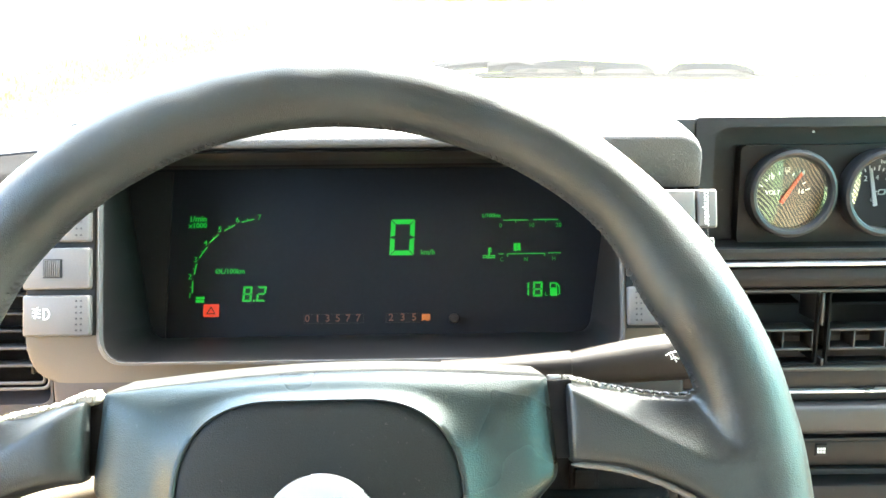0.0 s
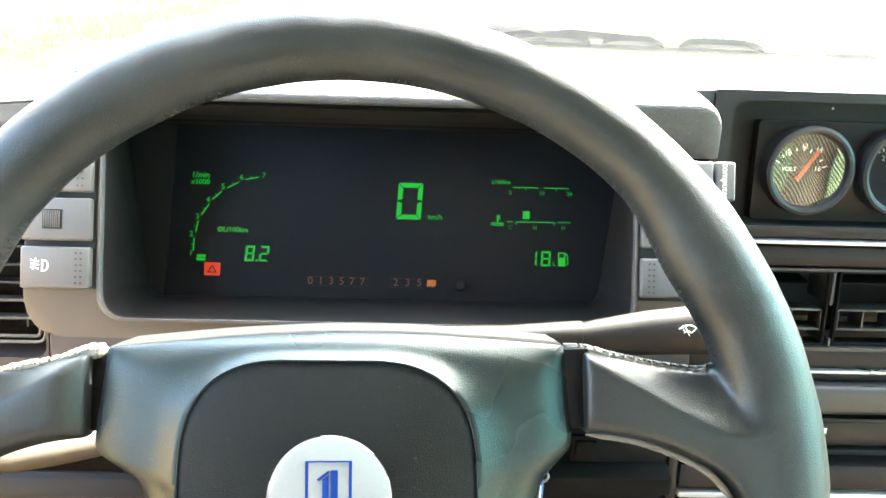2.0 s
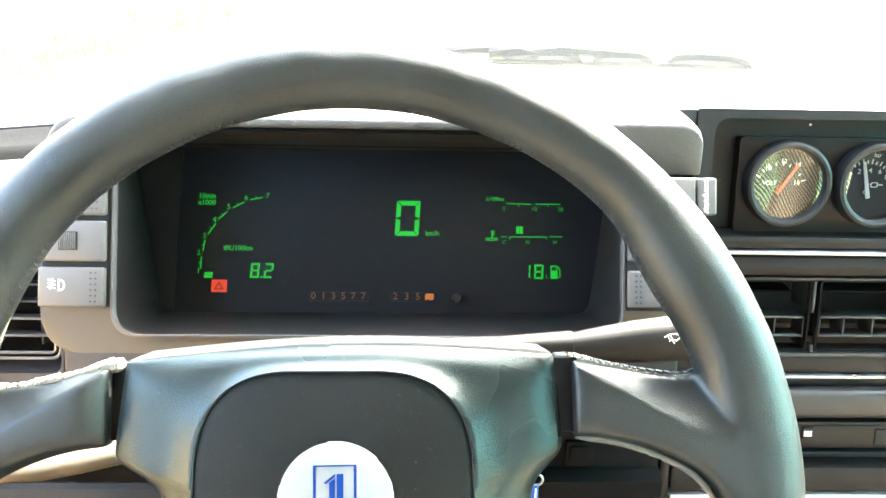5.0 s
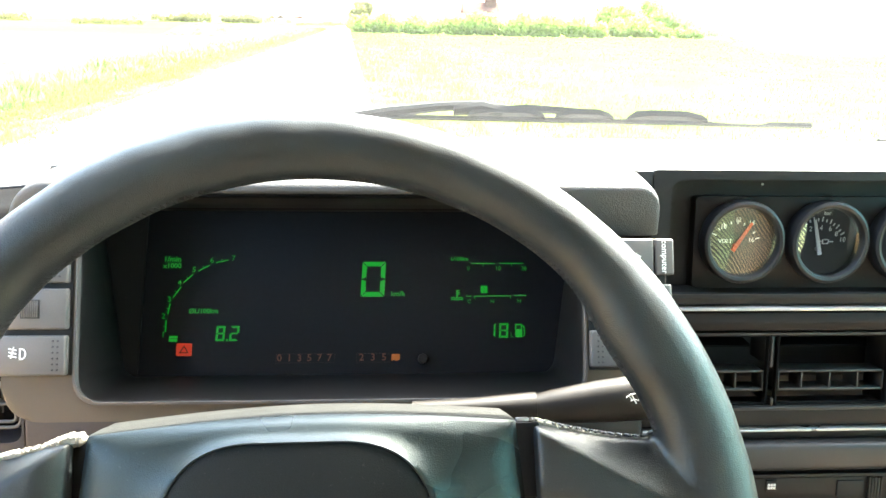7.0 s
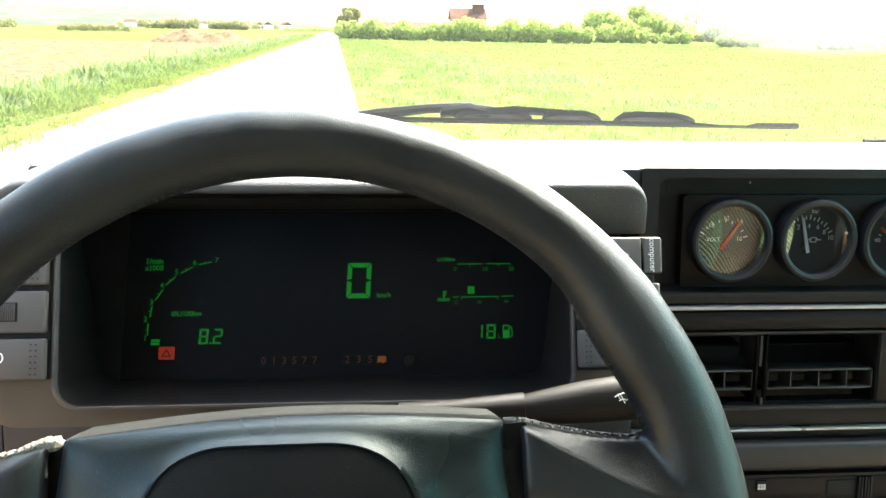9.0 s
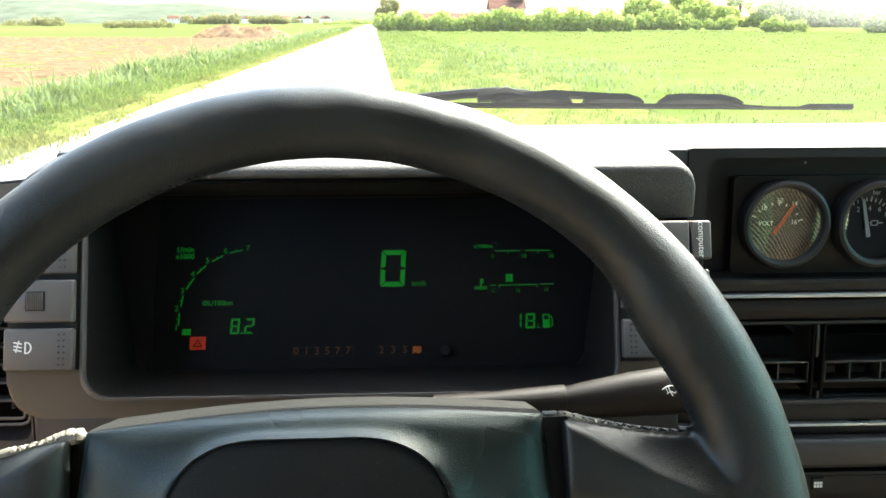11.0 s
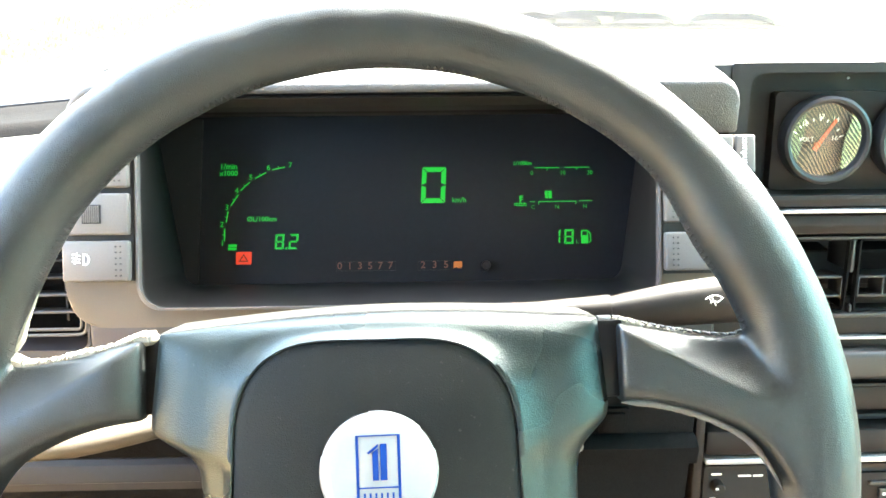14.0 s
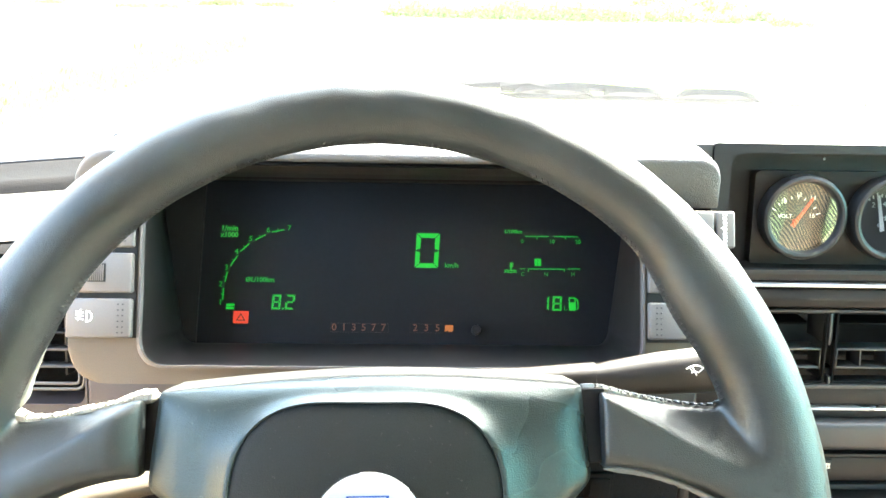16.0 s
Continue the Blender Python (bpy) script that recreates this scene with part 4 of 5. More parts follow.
def spoke_line(t):
    """Top, bottom, ridge heights and half depth of the right spoke, t from 0 at the hub to 1 at the rim."""
    top = 0.0542 - 0.0100 * math.sin(min(1, t / 0.8) * math.pi / 2) + 0.026 * max(0, (t - 0.62) / 0.38) ** 2
    bot = 0.0190 - 0.003 * t - 0.034 * t ** 2.1 - 0.040 * max(0, (t - 0.60) / 0.40) ** 2.2
    ridge = top - 0.004 - 0.034 * t ** 1.25
    return top, bot, ridge


LEATHER_MESH = bmesh.new()
loops = []
for i in range(180):
    a = 360 * i / 180
    w, d, s = rim_shape(a)
    c, sn = math.cos(radians(a)), math.sin(radians(a))
    loop = []
    for k in range(24):
        q = 2 * math.pi * k / 24
        # the cover lies a little uneven
        lump = 1 + 0.013 * math.sin(17 * radians(a) + 2 * q) * math.sin(5 * radians(a) + 1.3) + 0.006 * math.sin(41 * radians(a) + 3 * q + 0.7)
        r = RIM_R - s + w * lump * math.cos(q)
        loop.append((r * c, r * sn, d * lump * math.sin(q)))
    loops.append(loop)
bm = bmesh.new()
vs = [[bm.verts.new(p) for p in loop] for loop in loops]
for i in range(180):
    a, b = vs[i], vs[(i + 1) % 180]
    for k in range(24):
        bm.faces.new((a[k], a[(k + 1) % 24], b[(k + 1) % 24], b[k]))
add(LEATHER_MESH, bm)
for side in (1, -1):
    loops = []
    for i in range(31):
        t = i / 30
        u = 0.0985 + (RIM_R - 0.004 - 0.0985) * t
        top, bot, ridge = spoke_line(t)
        depth = (0.0100 + 0.0050 * t) * (1 - (0.55 if side < 0 else 0.12) * max(0, 1 - t / 0.16) ** 2)
        mid_v = (top + bot) / 2
        sec = [(top, -0.008), (top - 0.0006, -0.004), (top - 0.0016, -0.0005 + 0.005 * t ** 3), (ridge + (top - ridge) * 0.45, 0.0050 + 0.0060 * t ** 2), (ridge, depth), (ridge - 0.006, depth + 0.0004), (mid_v * 0.4 + bot * 0.6, depth),
               (bot + 0.003, depth - 0.0018), (bot + 0.0006, 0.003), (bot, -0.002), (bot + 0.001, -0.008), (mid_v, -0.012), (top - 0.003, -0.0105)]
        loops.append([(side * u, v, n) for v, n in sec])
    bm = rings(loops)
    bmesh.ops.recalc_face_normals(bm, faces=bm.faces[:])
    add(LEATHER_MESH, bm)
rim = part("rim_and_spokes", LEATHER_MESH, LEATHER, wheel, "black grained leather cover", 180)
rm = rim.modifiers.new("skin", "REMESH")
rm.mode, rm.voxel_size, rm.use_smooth_shade = "VOXEL", 0.0011, True
sm = rim.modifiers.new("soft", "SMOOTH")
sm.factor, sm.iterations = 0.5, 24


def stitch(p, q, w, lift):
    """One stitch: a small spindle of thread from p to q."""
    p, q = Vector(p), Vector(q)
    return tube([p, p.lerp(q, 0.3) + lift, p.lerp(q, 0.7) + lift, q], w, 5, [0.5, 1, 1, 0.5])


# seam round the inside of the rim: slanted stitches over a bead
bm = bmesh.new()
count = 720
for i in range(count):
    a0 = 360 * i / count
    if 332 < a0 or a0 < 17 or 163 < a0 < 208:
        continue
    w, d, s = rim_shape(a0)
    r = RIM_R - s - w
    a1 = a0 + 360 / count * 1.2
    q0, q1 = radians(-11), radians(12)
    def place(ang, q):
        rr = RIM_R - s - (w - 0.0004) * math.cos(q)
        return (rr * math.cos(radians(ang)), rr * math.sin(radians(ang)), d * math.sin(q))
    if i % 2:
        q0, q1 = q1, q0
    add(bm, stitch(place(a0, q0), place(a1, q1), 0.00075, Vector((0, 0, 0))))
tagged(part("stitching", bm, THREAD, wheel, "black cross stitching inside the rim"), kind="stuff")
# stitched, worn edges of the spokes
for side in (1, -1):
    bm = bmesh.new()
    rnd = random.Random(5 + side)
    for i in range(34):
        t0, t1 = i / 40, (i + 1.1) / 40
        u0, u1 = 0.0985 + 0.076 * t0, 0.0985 + 0.076 * t1
        n0, n1 = ((-0.0062, -0.0012), (-0.0012, -0.0062))[i % 2]
        add(bm, stitch((side * u0, spoke_line(t0)[0] + 0.0003, n0), (side * u1, spoke_line(t1)[0] + 0.0003, n1), 0.0008 if side > 0 else 0.0005, Vector((0, 0.0003, 0))))
    tagged(part("spoke_seam", bm, THREAD, wheel, "dark cross stitching"), kind="stuff")
    if side > 0:
        run = [(0.0985 + 0.076 * k / 60, spoke_line(k / 60)[1] + 0.0004, 0.0040 + 0.0030 * k / 60) for k in range(52)]
        part("lower_bead", tube(run, 0.0014, 8, [(0.85 + 0.3 * rnd.random()) * min(1, (k + 1) / 5, (52 - k) / 8) for k in range(52)]), FADED, wheel, "faded leather bead along the spoke")
    # cracked leather along the spoke's upper edge, sunlight in its pale colour: a lumpy, fraying bead
    pts, rad = [], []
    reach_t = 0.80 if side < 0 else 0.62
    start_t = -0.07 if side < 0 else 0.0
    for i in range(90):
        t = start_t + i / 89 * (reach_t - start_t)
        top = spoke_line(max(0, t))[0]
        j = rnd.uniform(-1, 1)
        pts.append((side * (0.0985 + 0.076 * t), top - 0.0010 + 0.0002 * j, -0.0035 + 0.0004 * rnd.uniform(-1, 1)))
        body = (0.0025 + 0.0004 * math.sin(t * 19 + 1) + 0.0006 * math.exp(-(t / 0.12) ** 2) + 0.0012 * math.exp(-((t - 0.78) / 0.12) ** 2)) if side < 0 else 0.0022 * (1 - t / reach_t) + 0.0005
        rad.append(body * (1 + 0.07 * j) * min(1, (i + 3) / 6, (90 - i) / 12 if side > 0 else 1))
    if side < 0:
        # the wear and its sunlit paleness run on round the inside of the rim
        for k in range(1, 15):
            ang = 180 - 17.0 - k * 0.75
            w, d, s = rim_shape(ang)
            r = RIM_R - s - w + 0.0004
            goal = Vector((r * math.cos(radians(ang)), r * math.sin(radians(ang)), -0.0030))
            pts.append(tuple(Vector(pts[89]).lerp(goal, min(1, k / 4))))
            rad.append(0.0030 * (1 - k / 16) * (1 + 0.15 * rnd.uniform(-1, 1)))
    bm = tube(pts, 1.0, 8, rad)
    for i in range(120 if side < 0 else 60):
        # loose fibres
        t = rnd.random() ** (1 if side < 0 else 2.5) * reach_t
        p = Vector((side * (0.0985 + 0.076 * t), spoke_line(t)[0] - 0.0006, rnd.uniform(-0.006, 0.001)))
        q = p + Vector((rnd.uniform(-0.0018, 0.0018), rnd.uniform(0.0004, 0.0020), rnd.uniform(-0.0012, 0.0012)))
        add(bm, tube([p, p.lerp(q, 0.5) + Vector((0, 0.0003, 0)), q], 0.00022, 4, [1.4, 1, 0.5]))
    part("sunlit_worn_edge", bm, SUNLIT_WORN, wheel, "cracked and fraying leather edge, coloured pale as if sunlit")
    part("spoke_bracket", moved(box(-0.006, 0.007, 0.0215, 0.0535, -0.010, 0.001, 0.0012), at(side * 0.0945, 0, 0 if side > 0 else -0.0035)), BRACKET, wheel, "black metal spoke bracket")
    if side > 0:
        part("bracket_pin", box(side * 0.0945 - 0.0028, side * 0.0945 + 0.0028, 0.0535, 0.0555, -0.006, -0.001, 0.0006), SILVER, wheel)

# padded hub
HUB = (-0.002, -0.012)


def reach(poly, a):
    """How far the outline lies from the hub's centre at an angle."""
    d = Vector((math.cos(a), math.sin(a)))
    best = 0.0
    for (xa, va), (xb, vb) in zip(poly, poly[1:] + poly[:1]):
        p, e = Vector((xa - HUB[0], va - HUB[1])), Vector((xb - xa, vb - va))
        den = d.x * e.y - d.y * e.x
        if abs(den) < 1e-12:
            continue
        s, r = (p.x * e.y - p.y * e.x) / den, (p.x * d.y - p.y * d.x) / den
        if -1e-6 <= r <= 1 + 1e-6 and s > best:
            best = s
    return best


def outline(half_top, top, half_side, side_v, neck, crown):
    """The hub's outer outline; every call gives the same count of points."""
    wide = half_top + 0.0012                        # the far corner stands out a little more
    pts = [(-wide + (wide + half_top) * i / 48, top + crown * math.sin(math.pi * i / 48)) for i in range(49)]
    def flank(neck, half_top, half_side):
        """One side below the upper corner: a short shoulder, then straight down the neck."""
        c = [(half_top, top), (half_side, side_v), (half_side - 0.0015, side_v - 0.0045), (neck + 0.0035, side_v - 0.0145), (neck, side_v - 0.0210), (neck - 0.001, -0.06), (neck - 0.010, -0.085), (neck - 0.03, -0.094), (0, -0.096)]
        run = []
        for (xa, va), (xb, vb) in zip(c, c[1:]):
            run += [(xa + (xb - xa) * k / 8, va + (vb - va) * k / 8) for k in range(1, 9)]
        for _ in range(5):                          # soften all but the upper corner
            run = [run[i] if i < 5 or i == len(run) - 1 else tuple((Vector(run[i - 1]) + Vector(run[i]) * 2 + Vector(run[i + 1])) / 4) for i in range(len(run))]
        return run
    right, left = flank(neck + 0.0010, half_top, half_side - 0.0022), [(-x, v) for x, v in flank(neck - 0.0030, wide, half_side)[-2::-1]]
    return [(x + HUB[0] + 0.0022, v) for x, v in pts + right + left]


def hub_loop(pts, n):
    return [(x, v, n) for x, v in pts]


def mixp(a, b, t):
    return [(p[0] * (1 - t) + q[0] * t, p[1] * (1 - t) + q[1] * t) for p, q in zip(a, b)]


o_back = outline(0.0872, 0.0592, 0.0887, 0.0205, 0.0748, 0.0052)
o_crown = outline(0.0889, 0.0572, 0.0940, 0.0180, 0.0768, 0.0060)
o_front = outline(0.0902, 0.0552, 0.0955, 0.0178, 0.0776, 0.0058)
o_edge = outline(0.0906, 0.0543, 0.0957, 0.0178, 0.0778, 0.0056)
inset = [(x + HUB[0], v) for x, v in rounded([(-0.0556, 0.0505), (0.0553, 0.0488), (0.0585, -0.075), (-0.0600, -0.075)], [0.039, 0.040, 0.02, 0.02], 16)]
i_shape = []
for x, v in o_edge:
    a = math.atan2(v - HUB[1], x - HUB[0])
    r = reach(inset, a)
    i_shape.append((HUB[0] + r * math.cos(a), HUB[1] + r * math.sin(a)))
centre = [HUB] * len(i_shape)
PLATEAU = 0.0165
loops = [hub_loop(o_back, -0.032), hub_loop(o_back, -0.0225), hub_loop(mixp(o_back, o_crown, 0.25), -0.0205), hub_loop(mixp(o_back, o_crown, 0.7), -0.0165), hub_loop(o_crown, -0.0110), hub_loop(mixp(o_crown, o_front, 0.8), -0.0030),
         hub_loop(o_front, -0.0012), hub_loop(mixp(o_front, o_edge, 0.4), -0.0004), hub_loop(mixp(o_front, o_edge, 0.75), 0.0003), hub_loop(o_edge, 0.0012)]
for i in range(1, 17):
    t = i / 16
    line = mixp(o_edge, i_shape, t)
    for _ in range(int(14 * t * (1 - t)) + (1 if t < 1 else 0)):        # soften the folds that run in from the corners
        line = [tuple((Vector(line[k - 1]) + Vector(line[k]) * 2 + Vector(line[(k + 1) % len(line)])) / 4) for k in range(len(line))]
    loops.append(hub_loop(line, 0.0014 + (PLATEAU - 0.0014) * (t + 0.085 * math.sin(2 * math.pi * t))))
loops.append(hub_loop(mixp(i_shape, centre, 0.006), PLATEAU - 0.0003))
loops.append(hub_loop(mixp(i_shape, centre, 0.012), PLATEAU - 0.0030))
bm = rings(loops[8:])
bm.verts.ensure_lookup_table()
span = len(i_shape)
inner_verts = bm.verts[span * 2:span * (len(loops) - 8 - 3)]
for _ in range(5):
    bmesh.ops.smooth_vert(bm, verts=inner_verts, factor=0.5, use_axis_x=True, use_axis_y=True, use_axis_z=True)
part("hub_pad", bm, PAD, wheel, "padded black vinyl hub cover", 75)
part("hub_edge", rings(loops[:9], False, False), HUB_TOP, wheel, "dusty grey upper edge of the hub cover", 75)
dome = [hub_loop(mixp(i_shape, centre, 0.008), PLATEAU - 0.0026)]
for t, n in ((0.011, PLATEAU - 0.0014), (0.03, PLATEAU - 0.0008), (0.08, PLATEAU - 0.0003), (0.3, PLATEAU + 0.0008), (0.7, PLATEAU + 0.0019), (0.97, PLATEAU + 0.0022)):
    dome.append(hub_loop(mixp(i_shape, centre, t), n))
part("pad_centre", rings(dome), PAD_FLAT, wheel, "matt black centre panel", 40)
BC = (-0.0013, -0.0014)
badge = part("badge", moved(lathe([(0.0001, 0.0), (0.0226, 0.0), (0.0229, 0.0020), (0.0224, 0.0030), (0.020, 0.0036), (0.012, 0.0042), (0.0001, 0.0044)], 64), at(BC[0], BC[1], PLATEAU + 0.0012)), CREAM, wheel, "round white enamel badge")
BN = PLATEAU + 0.0012
part("badge_rim", moved(tube([(0.0227 * math.cos(2 * math.pi * i / 48), 0.0227 * math.sin(2 * math.pi * i / 48), 0.0014) for i in range(49)], 0.0006, 6), at(BC[0], BC[1], BN)), SILVER, badge, "thin metal rim")
def mark(bm, z=0.0039):
    part("emblem", moved(bm, at(BC[0], BC[1] + 0.0020, BN + z)), BLUE, badge, "plain blue emblem shape")


mark(frame_ring([(-0.0086, -0.0165), (0.0086, -0.0165), (0.0086, 0.0122), (-0.0086, 0.0122)], [(-0.0075, -0.0158), (0.0075, -0.0158), (0.0075, 0.0117), (-0.0075, 0.0117)], 0, 0.0010), 0.0034)
mark(prism([(-0.0022, -0.0050), (0.0001, -0.0050), (0.0001, 0.0072), (-0.0022, 0.0056)], 0, 0.0010), 0.0037)
mark(prism([(0.0008, -0.0050), (0.0034, -0.0050), (0.0034, 0.0088), (0.0008, 0.0088)], 0, 0.0010), 0.0037)
mark(prism([(-0.0044, 0.0055), (-0.0035, 0.0050), (0.0001, 0.0077), (0.0001, 0.0088)], 0, 0.0010), 0.0037)
mark(box(-0.0075, 0.0075, -0.0080, -0.0075, 0, 0.0010), 0.0036)
for i in range(6):
    x = -0.0055 + i * 0.0022
    mark(box(x - 0.0004, x + 0.0004, -0.0125 - (0.0012 if i == 0 else 0), -0.0098, 0, 0.0010), 0.0034)
# column and its shroud behind the hub
part("column", moved(lathe([(0.0001, -0.16), (0.034, -0.16), (0.036, -0.05), (0.046, -0.034), (0.0001, -0.034)], 32), at(0, -0.02, 0)), BLACK, wheel)
shroud = thing("column_shroud", "dark plastic steering column shroud", "column shroud", tilted(-0.0467, 0.36, 0.855, 26))
part("shell", box(-0.058, 0.058, -0.045, 0.040, -0.12, 0.03, 0.012, 3), DARK, shroud)

# wiper stalk
stalk = thing("wiper_stalk", "dark grey wiper stalk with white wiper sign", "control stalk", pose(0.0, 0.374, 0.9168))
settle()
def section(x, half_v, half_y, zc, tip=1.0):
    return [(x, half_y * math.cos(a), zc + half_v * math.sin(a)) for a in [2 * math.pi * k / 20 for k in range(20)]]
part("neck", rings([section(0.0, 0.0045, 0.006, -0.002), section(0.03, 0.005, 0.006, -0.001), section(0.067, 0.0085, 0.0075, -0.0010)]), STALK, stalk)
part("lever", rings([section(0.0672, 0.0080, 0.0075, -0.0018), section(0.075, 0.0090, 0.0082, -0.0008), section(0.10, 0.0118, 0.0095, 0.0018), section(0.125, 0.0130, 0.0100, 0.0042), section(0.150, 0.0132, 0.0100, 0.0060), section(0.158, 0.0110, 0.0085, 0.0062), section(0.160, 0.0060, 0.005, 0.0062)]), STALK, stalk, "", 60)
bm = bmesh.new()
def line(a, b, w=0.0006):
    """One printed stroke of the sign."""
    d = Vector(b) - Vector(a)
    add(bm, moved(box(-w / 2, d.length + w / 2, -w / 2, w / 2, 0, 0.0004), pose(a[0], a[1], 0, 0, 0, math.degrees(math.atan2(d.y, d.x)))))


def polar(r, a):
    return (r * math.cos(radians(a)), r * math.sin(radians(a)))


for r in (0.0084, 0.0036):
    for a in range(52, 128, 15):
        line(polar(r, a), polar(r, a + 15))
for a in (52, 127):
    line(polar(0.0036, a), polar(0.0084, a))
line((0.0012, 0.0008), polar(0.0072, 112), 0.0008)
part("icon", moved(bm, pose(0.1186, -0.0102, 0.0054, 90, 4, 0) @ Matrix.Scale(0.72, 4)), BRIGHT, stalk, "white printed wiper sign")

# indicator stalk on the other side of the column, its lever coloured pale for sunlight
signal = thing("indicator_stalk", "indicator stalk, its lever coloured pale as if sunlit", "control stalk", pose(-0.10, 0.327, 0.888))
settle()
part("neck", rings([section(0.0, 0.0050, 0.008, 0.0015), section(-0.02, 0.0055, 0.010, 0.0010), section(-0.036, 0.0060, 0.013, 0.0)]), STALK, signal)
part("lever", rings([section(-0.0362, 0.0064, 0.0140, 0.0), section(-0.055, 0.0068, 0.0155, -0.0028), section(-0.075, 0.0072, 0.0165, -0.0075), section(-0.095, 0.0074, 0.0170, -0.0115), section(-0.125, 0.0074, 0.0170, -0.0138), section(-0.135, 0.0060, 0.0140, -0.0140), section(-0.138, 0.0030, 0.0080, -0.0140)]), BROWN, signal, "lever in pale brown grey, standing in for sunlight", 60)

# key fob hanging from the lock
fob = thing("key_fob", "blue key tag with bright ring hanging at the ignition", "key fob", pose(0.0540, 0.345, 0.83))
part("ring", tube([(-0.006 + 0.0034 * math.cos(a), 0, 0.0213 + 0.0034 * math.sin(a)) for a in [2 * math.pi * k / 20 for k in range(21)]], 0.0007, 6), SILVER, fob)
part("tag", box(-0.0125, -0.0046, -0.0015, 0.0015, -0.03, 0.018, 0.0012), TAG_BLUE, fob)
# white strip painted as the light along the tag's edge
part("tag_lit_edge", box(-0.0068, -0.0058, -0.0019, 0.0019, -0.03, 0.017, 0.0004), BRIGHT, fob)

# ---- lower dash ----
lower = thing("lower_dash", "dark lower dashboard with a knee rail", "lower dashboard", pose(0, 0.45, 0.8))
settle()
TILT_L = at(-0.23, 0, 0.96) @ pose(0, 0, 0, 0, -5.0, 0) @ at(0.23, 0, -0.96)
world_part("left_end", moved(sweep([(0.461, 0.955), (0.457, 0.961), (0.462, 0.9642), (0.585, 0.9735), (0.589, 0.9775), (0.594, 0.9815), (0.600, 0.9823), (0.607, 0.9780), (0.610, 0.965), (0.610, 0.90), (0.461, 0.90)], -0.60, -0.229, 0.003), TILT_L), SHADE_TRIM, lower)
world_part("speaker_cloth", moved(box(-0.58, -0.236, 0.006, 0.118, 0.0, 0.0016, 0.0008), TILT_L @ pose(0, 0.4615, 0.9644, 4.3, 0, 0)), BEIGE, lower, "pale woven cloth on the dash end")
world_part("left_ledge", box(-0.60, -0.2275, 0.446, 0.50, 0.942, 0.9525, 0.004), GREY, lower)
world_part("left_face", box(-0.60, -0.2275, 0.470, 0.50, 0.80, 0.942, 0.003), SHADE_TRIM, lower)
# one panel in two colours: the right part painted dark for its shade
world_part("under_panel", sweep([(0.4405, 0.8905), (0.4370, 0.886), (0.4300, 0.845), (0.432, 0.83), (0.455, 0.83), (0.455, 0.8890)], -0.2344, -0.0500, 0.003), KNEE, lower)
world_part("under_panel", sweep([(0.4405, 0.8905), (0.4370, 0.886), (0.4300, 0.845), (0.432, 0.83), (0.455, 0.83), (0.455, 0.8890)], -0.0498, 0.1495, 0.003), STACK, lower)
world_part("knee_rail", sweep([(0.414, 0.8010), (0.402, 0.8085), (0.397, 0.8075), (0.394, 0.8040), (0.3925, 0.7985), (0.395, 0.7965), (0.414, 0.7960)], -0.50, -0.105, 0.0015), BLACK, lower)
world_part("knee_strip", sweep([(0.398, 0.7955), (0.397, 0.7900), (0.400, 0.7880), (0.414, 0.7880), (0.414, 0.7955)], -0.50, -0.105, 0.001), TUNNEL, lower)
# knee panel painted near black for the footwell's shade
world_part("knee_panel", box(-0.60, 0.149, 0.445, 0.46, 0.40, 0.845, 0.004), SHADE_TRIM, lower)
world_part("knee_guard", sweep([(0.440, 0.792), (0.432, 0.788), (0.432, 0.776), (0.44, 0.772), (0.444, 0.772), (0.444, 0.792)], 0.012, 0.1485, 0.002), SHADE_TRIM, lower)
# side panel with a round-cornered recess, and the air vent in it
SV = tilted(0, 0.448, 0.915, 12)
curve = rounded([(-0.62, 0.03), (-0.62, -0.0515), (-0.2360, -0.0515), (-0.2360, 0.03)], [0.001, 0.001, 0.008, 0.001], 8)
curve = [p for p in curve if p[0] > -0.3 and p[1] < 0.02]
world_part("side_panel", moved(prism([(-0.60, -0.0515)] + curve + [(-0.2360, 0.022), (-0.2346, 0.022), (-0.2346, -0.112), (-0.60, -0.112)], -0.030, 0.003), SV), KNEE, lower, "lilac grey panel round the side vent")
side_vent = thing("air_vent", "dark side air vent with pale edged louvres", "air vent", SV @ at(-0.318, -0.02), "dashboard air vents")
settle()
for right, low, r, n1 in ((-0.2368, -0.0421, 0.0060, 0.0015), (-0.2402, -0.0388, 0.0030, 0.0005)):
    path = rounded([(-0.60, 0.024), (-0.60, low), (right, low), (right, 0.024)], [0.001, 0.001, r, 0.001], 6)
    path = [(x, v, n1) for x, v in path if x > -0.45 and v < 0.023]
    world_part("frame", moved(tube([(-0.45, low, n1)] + path + [(right, 0.022, n1)], 0.0010, 8), SV), GREY, side_vent, "pale rounded vent frame")
for v in (0.0145, 0.0035, -0.0072, -0.0180, -0.0288):
    world_part("louvre", moved(box(-0.45, -0.2412, v - 0.0008, v + 0.0008, -0.014, -0.002, 0.0005), SV), GREY if v < -0.01 else DARK, side_vent)
for k in range(6):
    x = -0.2528 - k * 0.030
    world_part("fin", moved(box(x - 0.0008, x + 0.0008, -0.036, 0.020, -0.022, -0.010, 0.0004), SV), DARK, side_vent)
rocker = thing("rocker_switch", "small black rocker switch under the dash", "switch", pose(0.093, 0.444, 0.8035))
part("frame", box(-0.0095, 0.0095, -0.003, 0.001, -0.0095, 0.0095, 0.001), SHADE_TRIM, rocker)
part("rocker", box(-0.007, 0.007, -0.0055, -0.001, -0.007, 0.007, 0.0015), SHADE_TRIM, rocker)
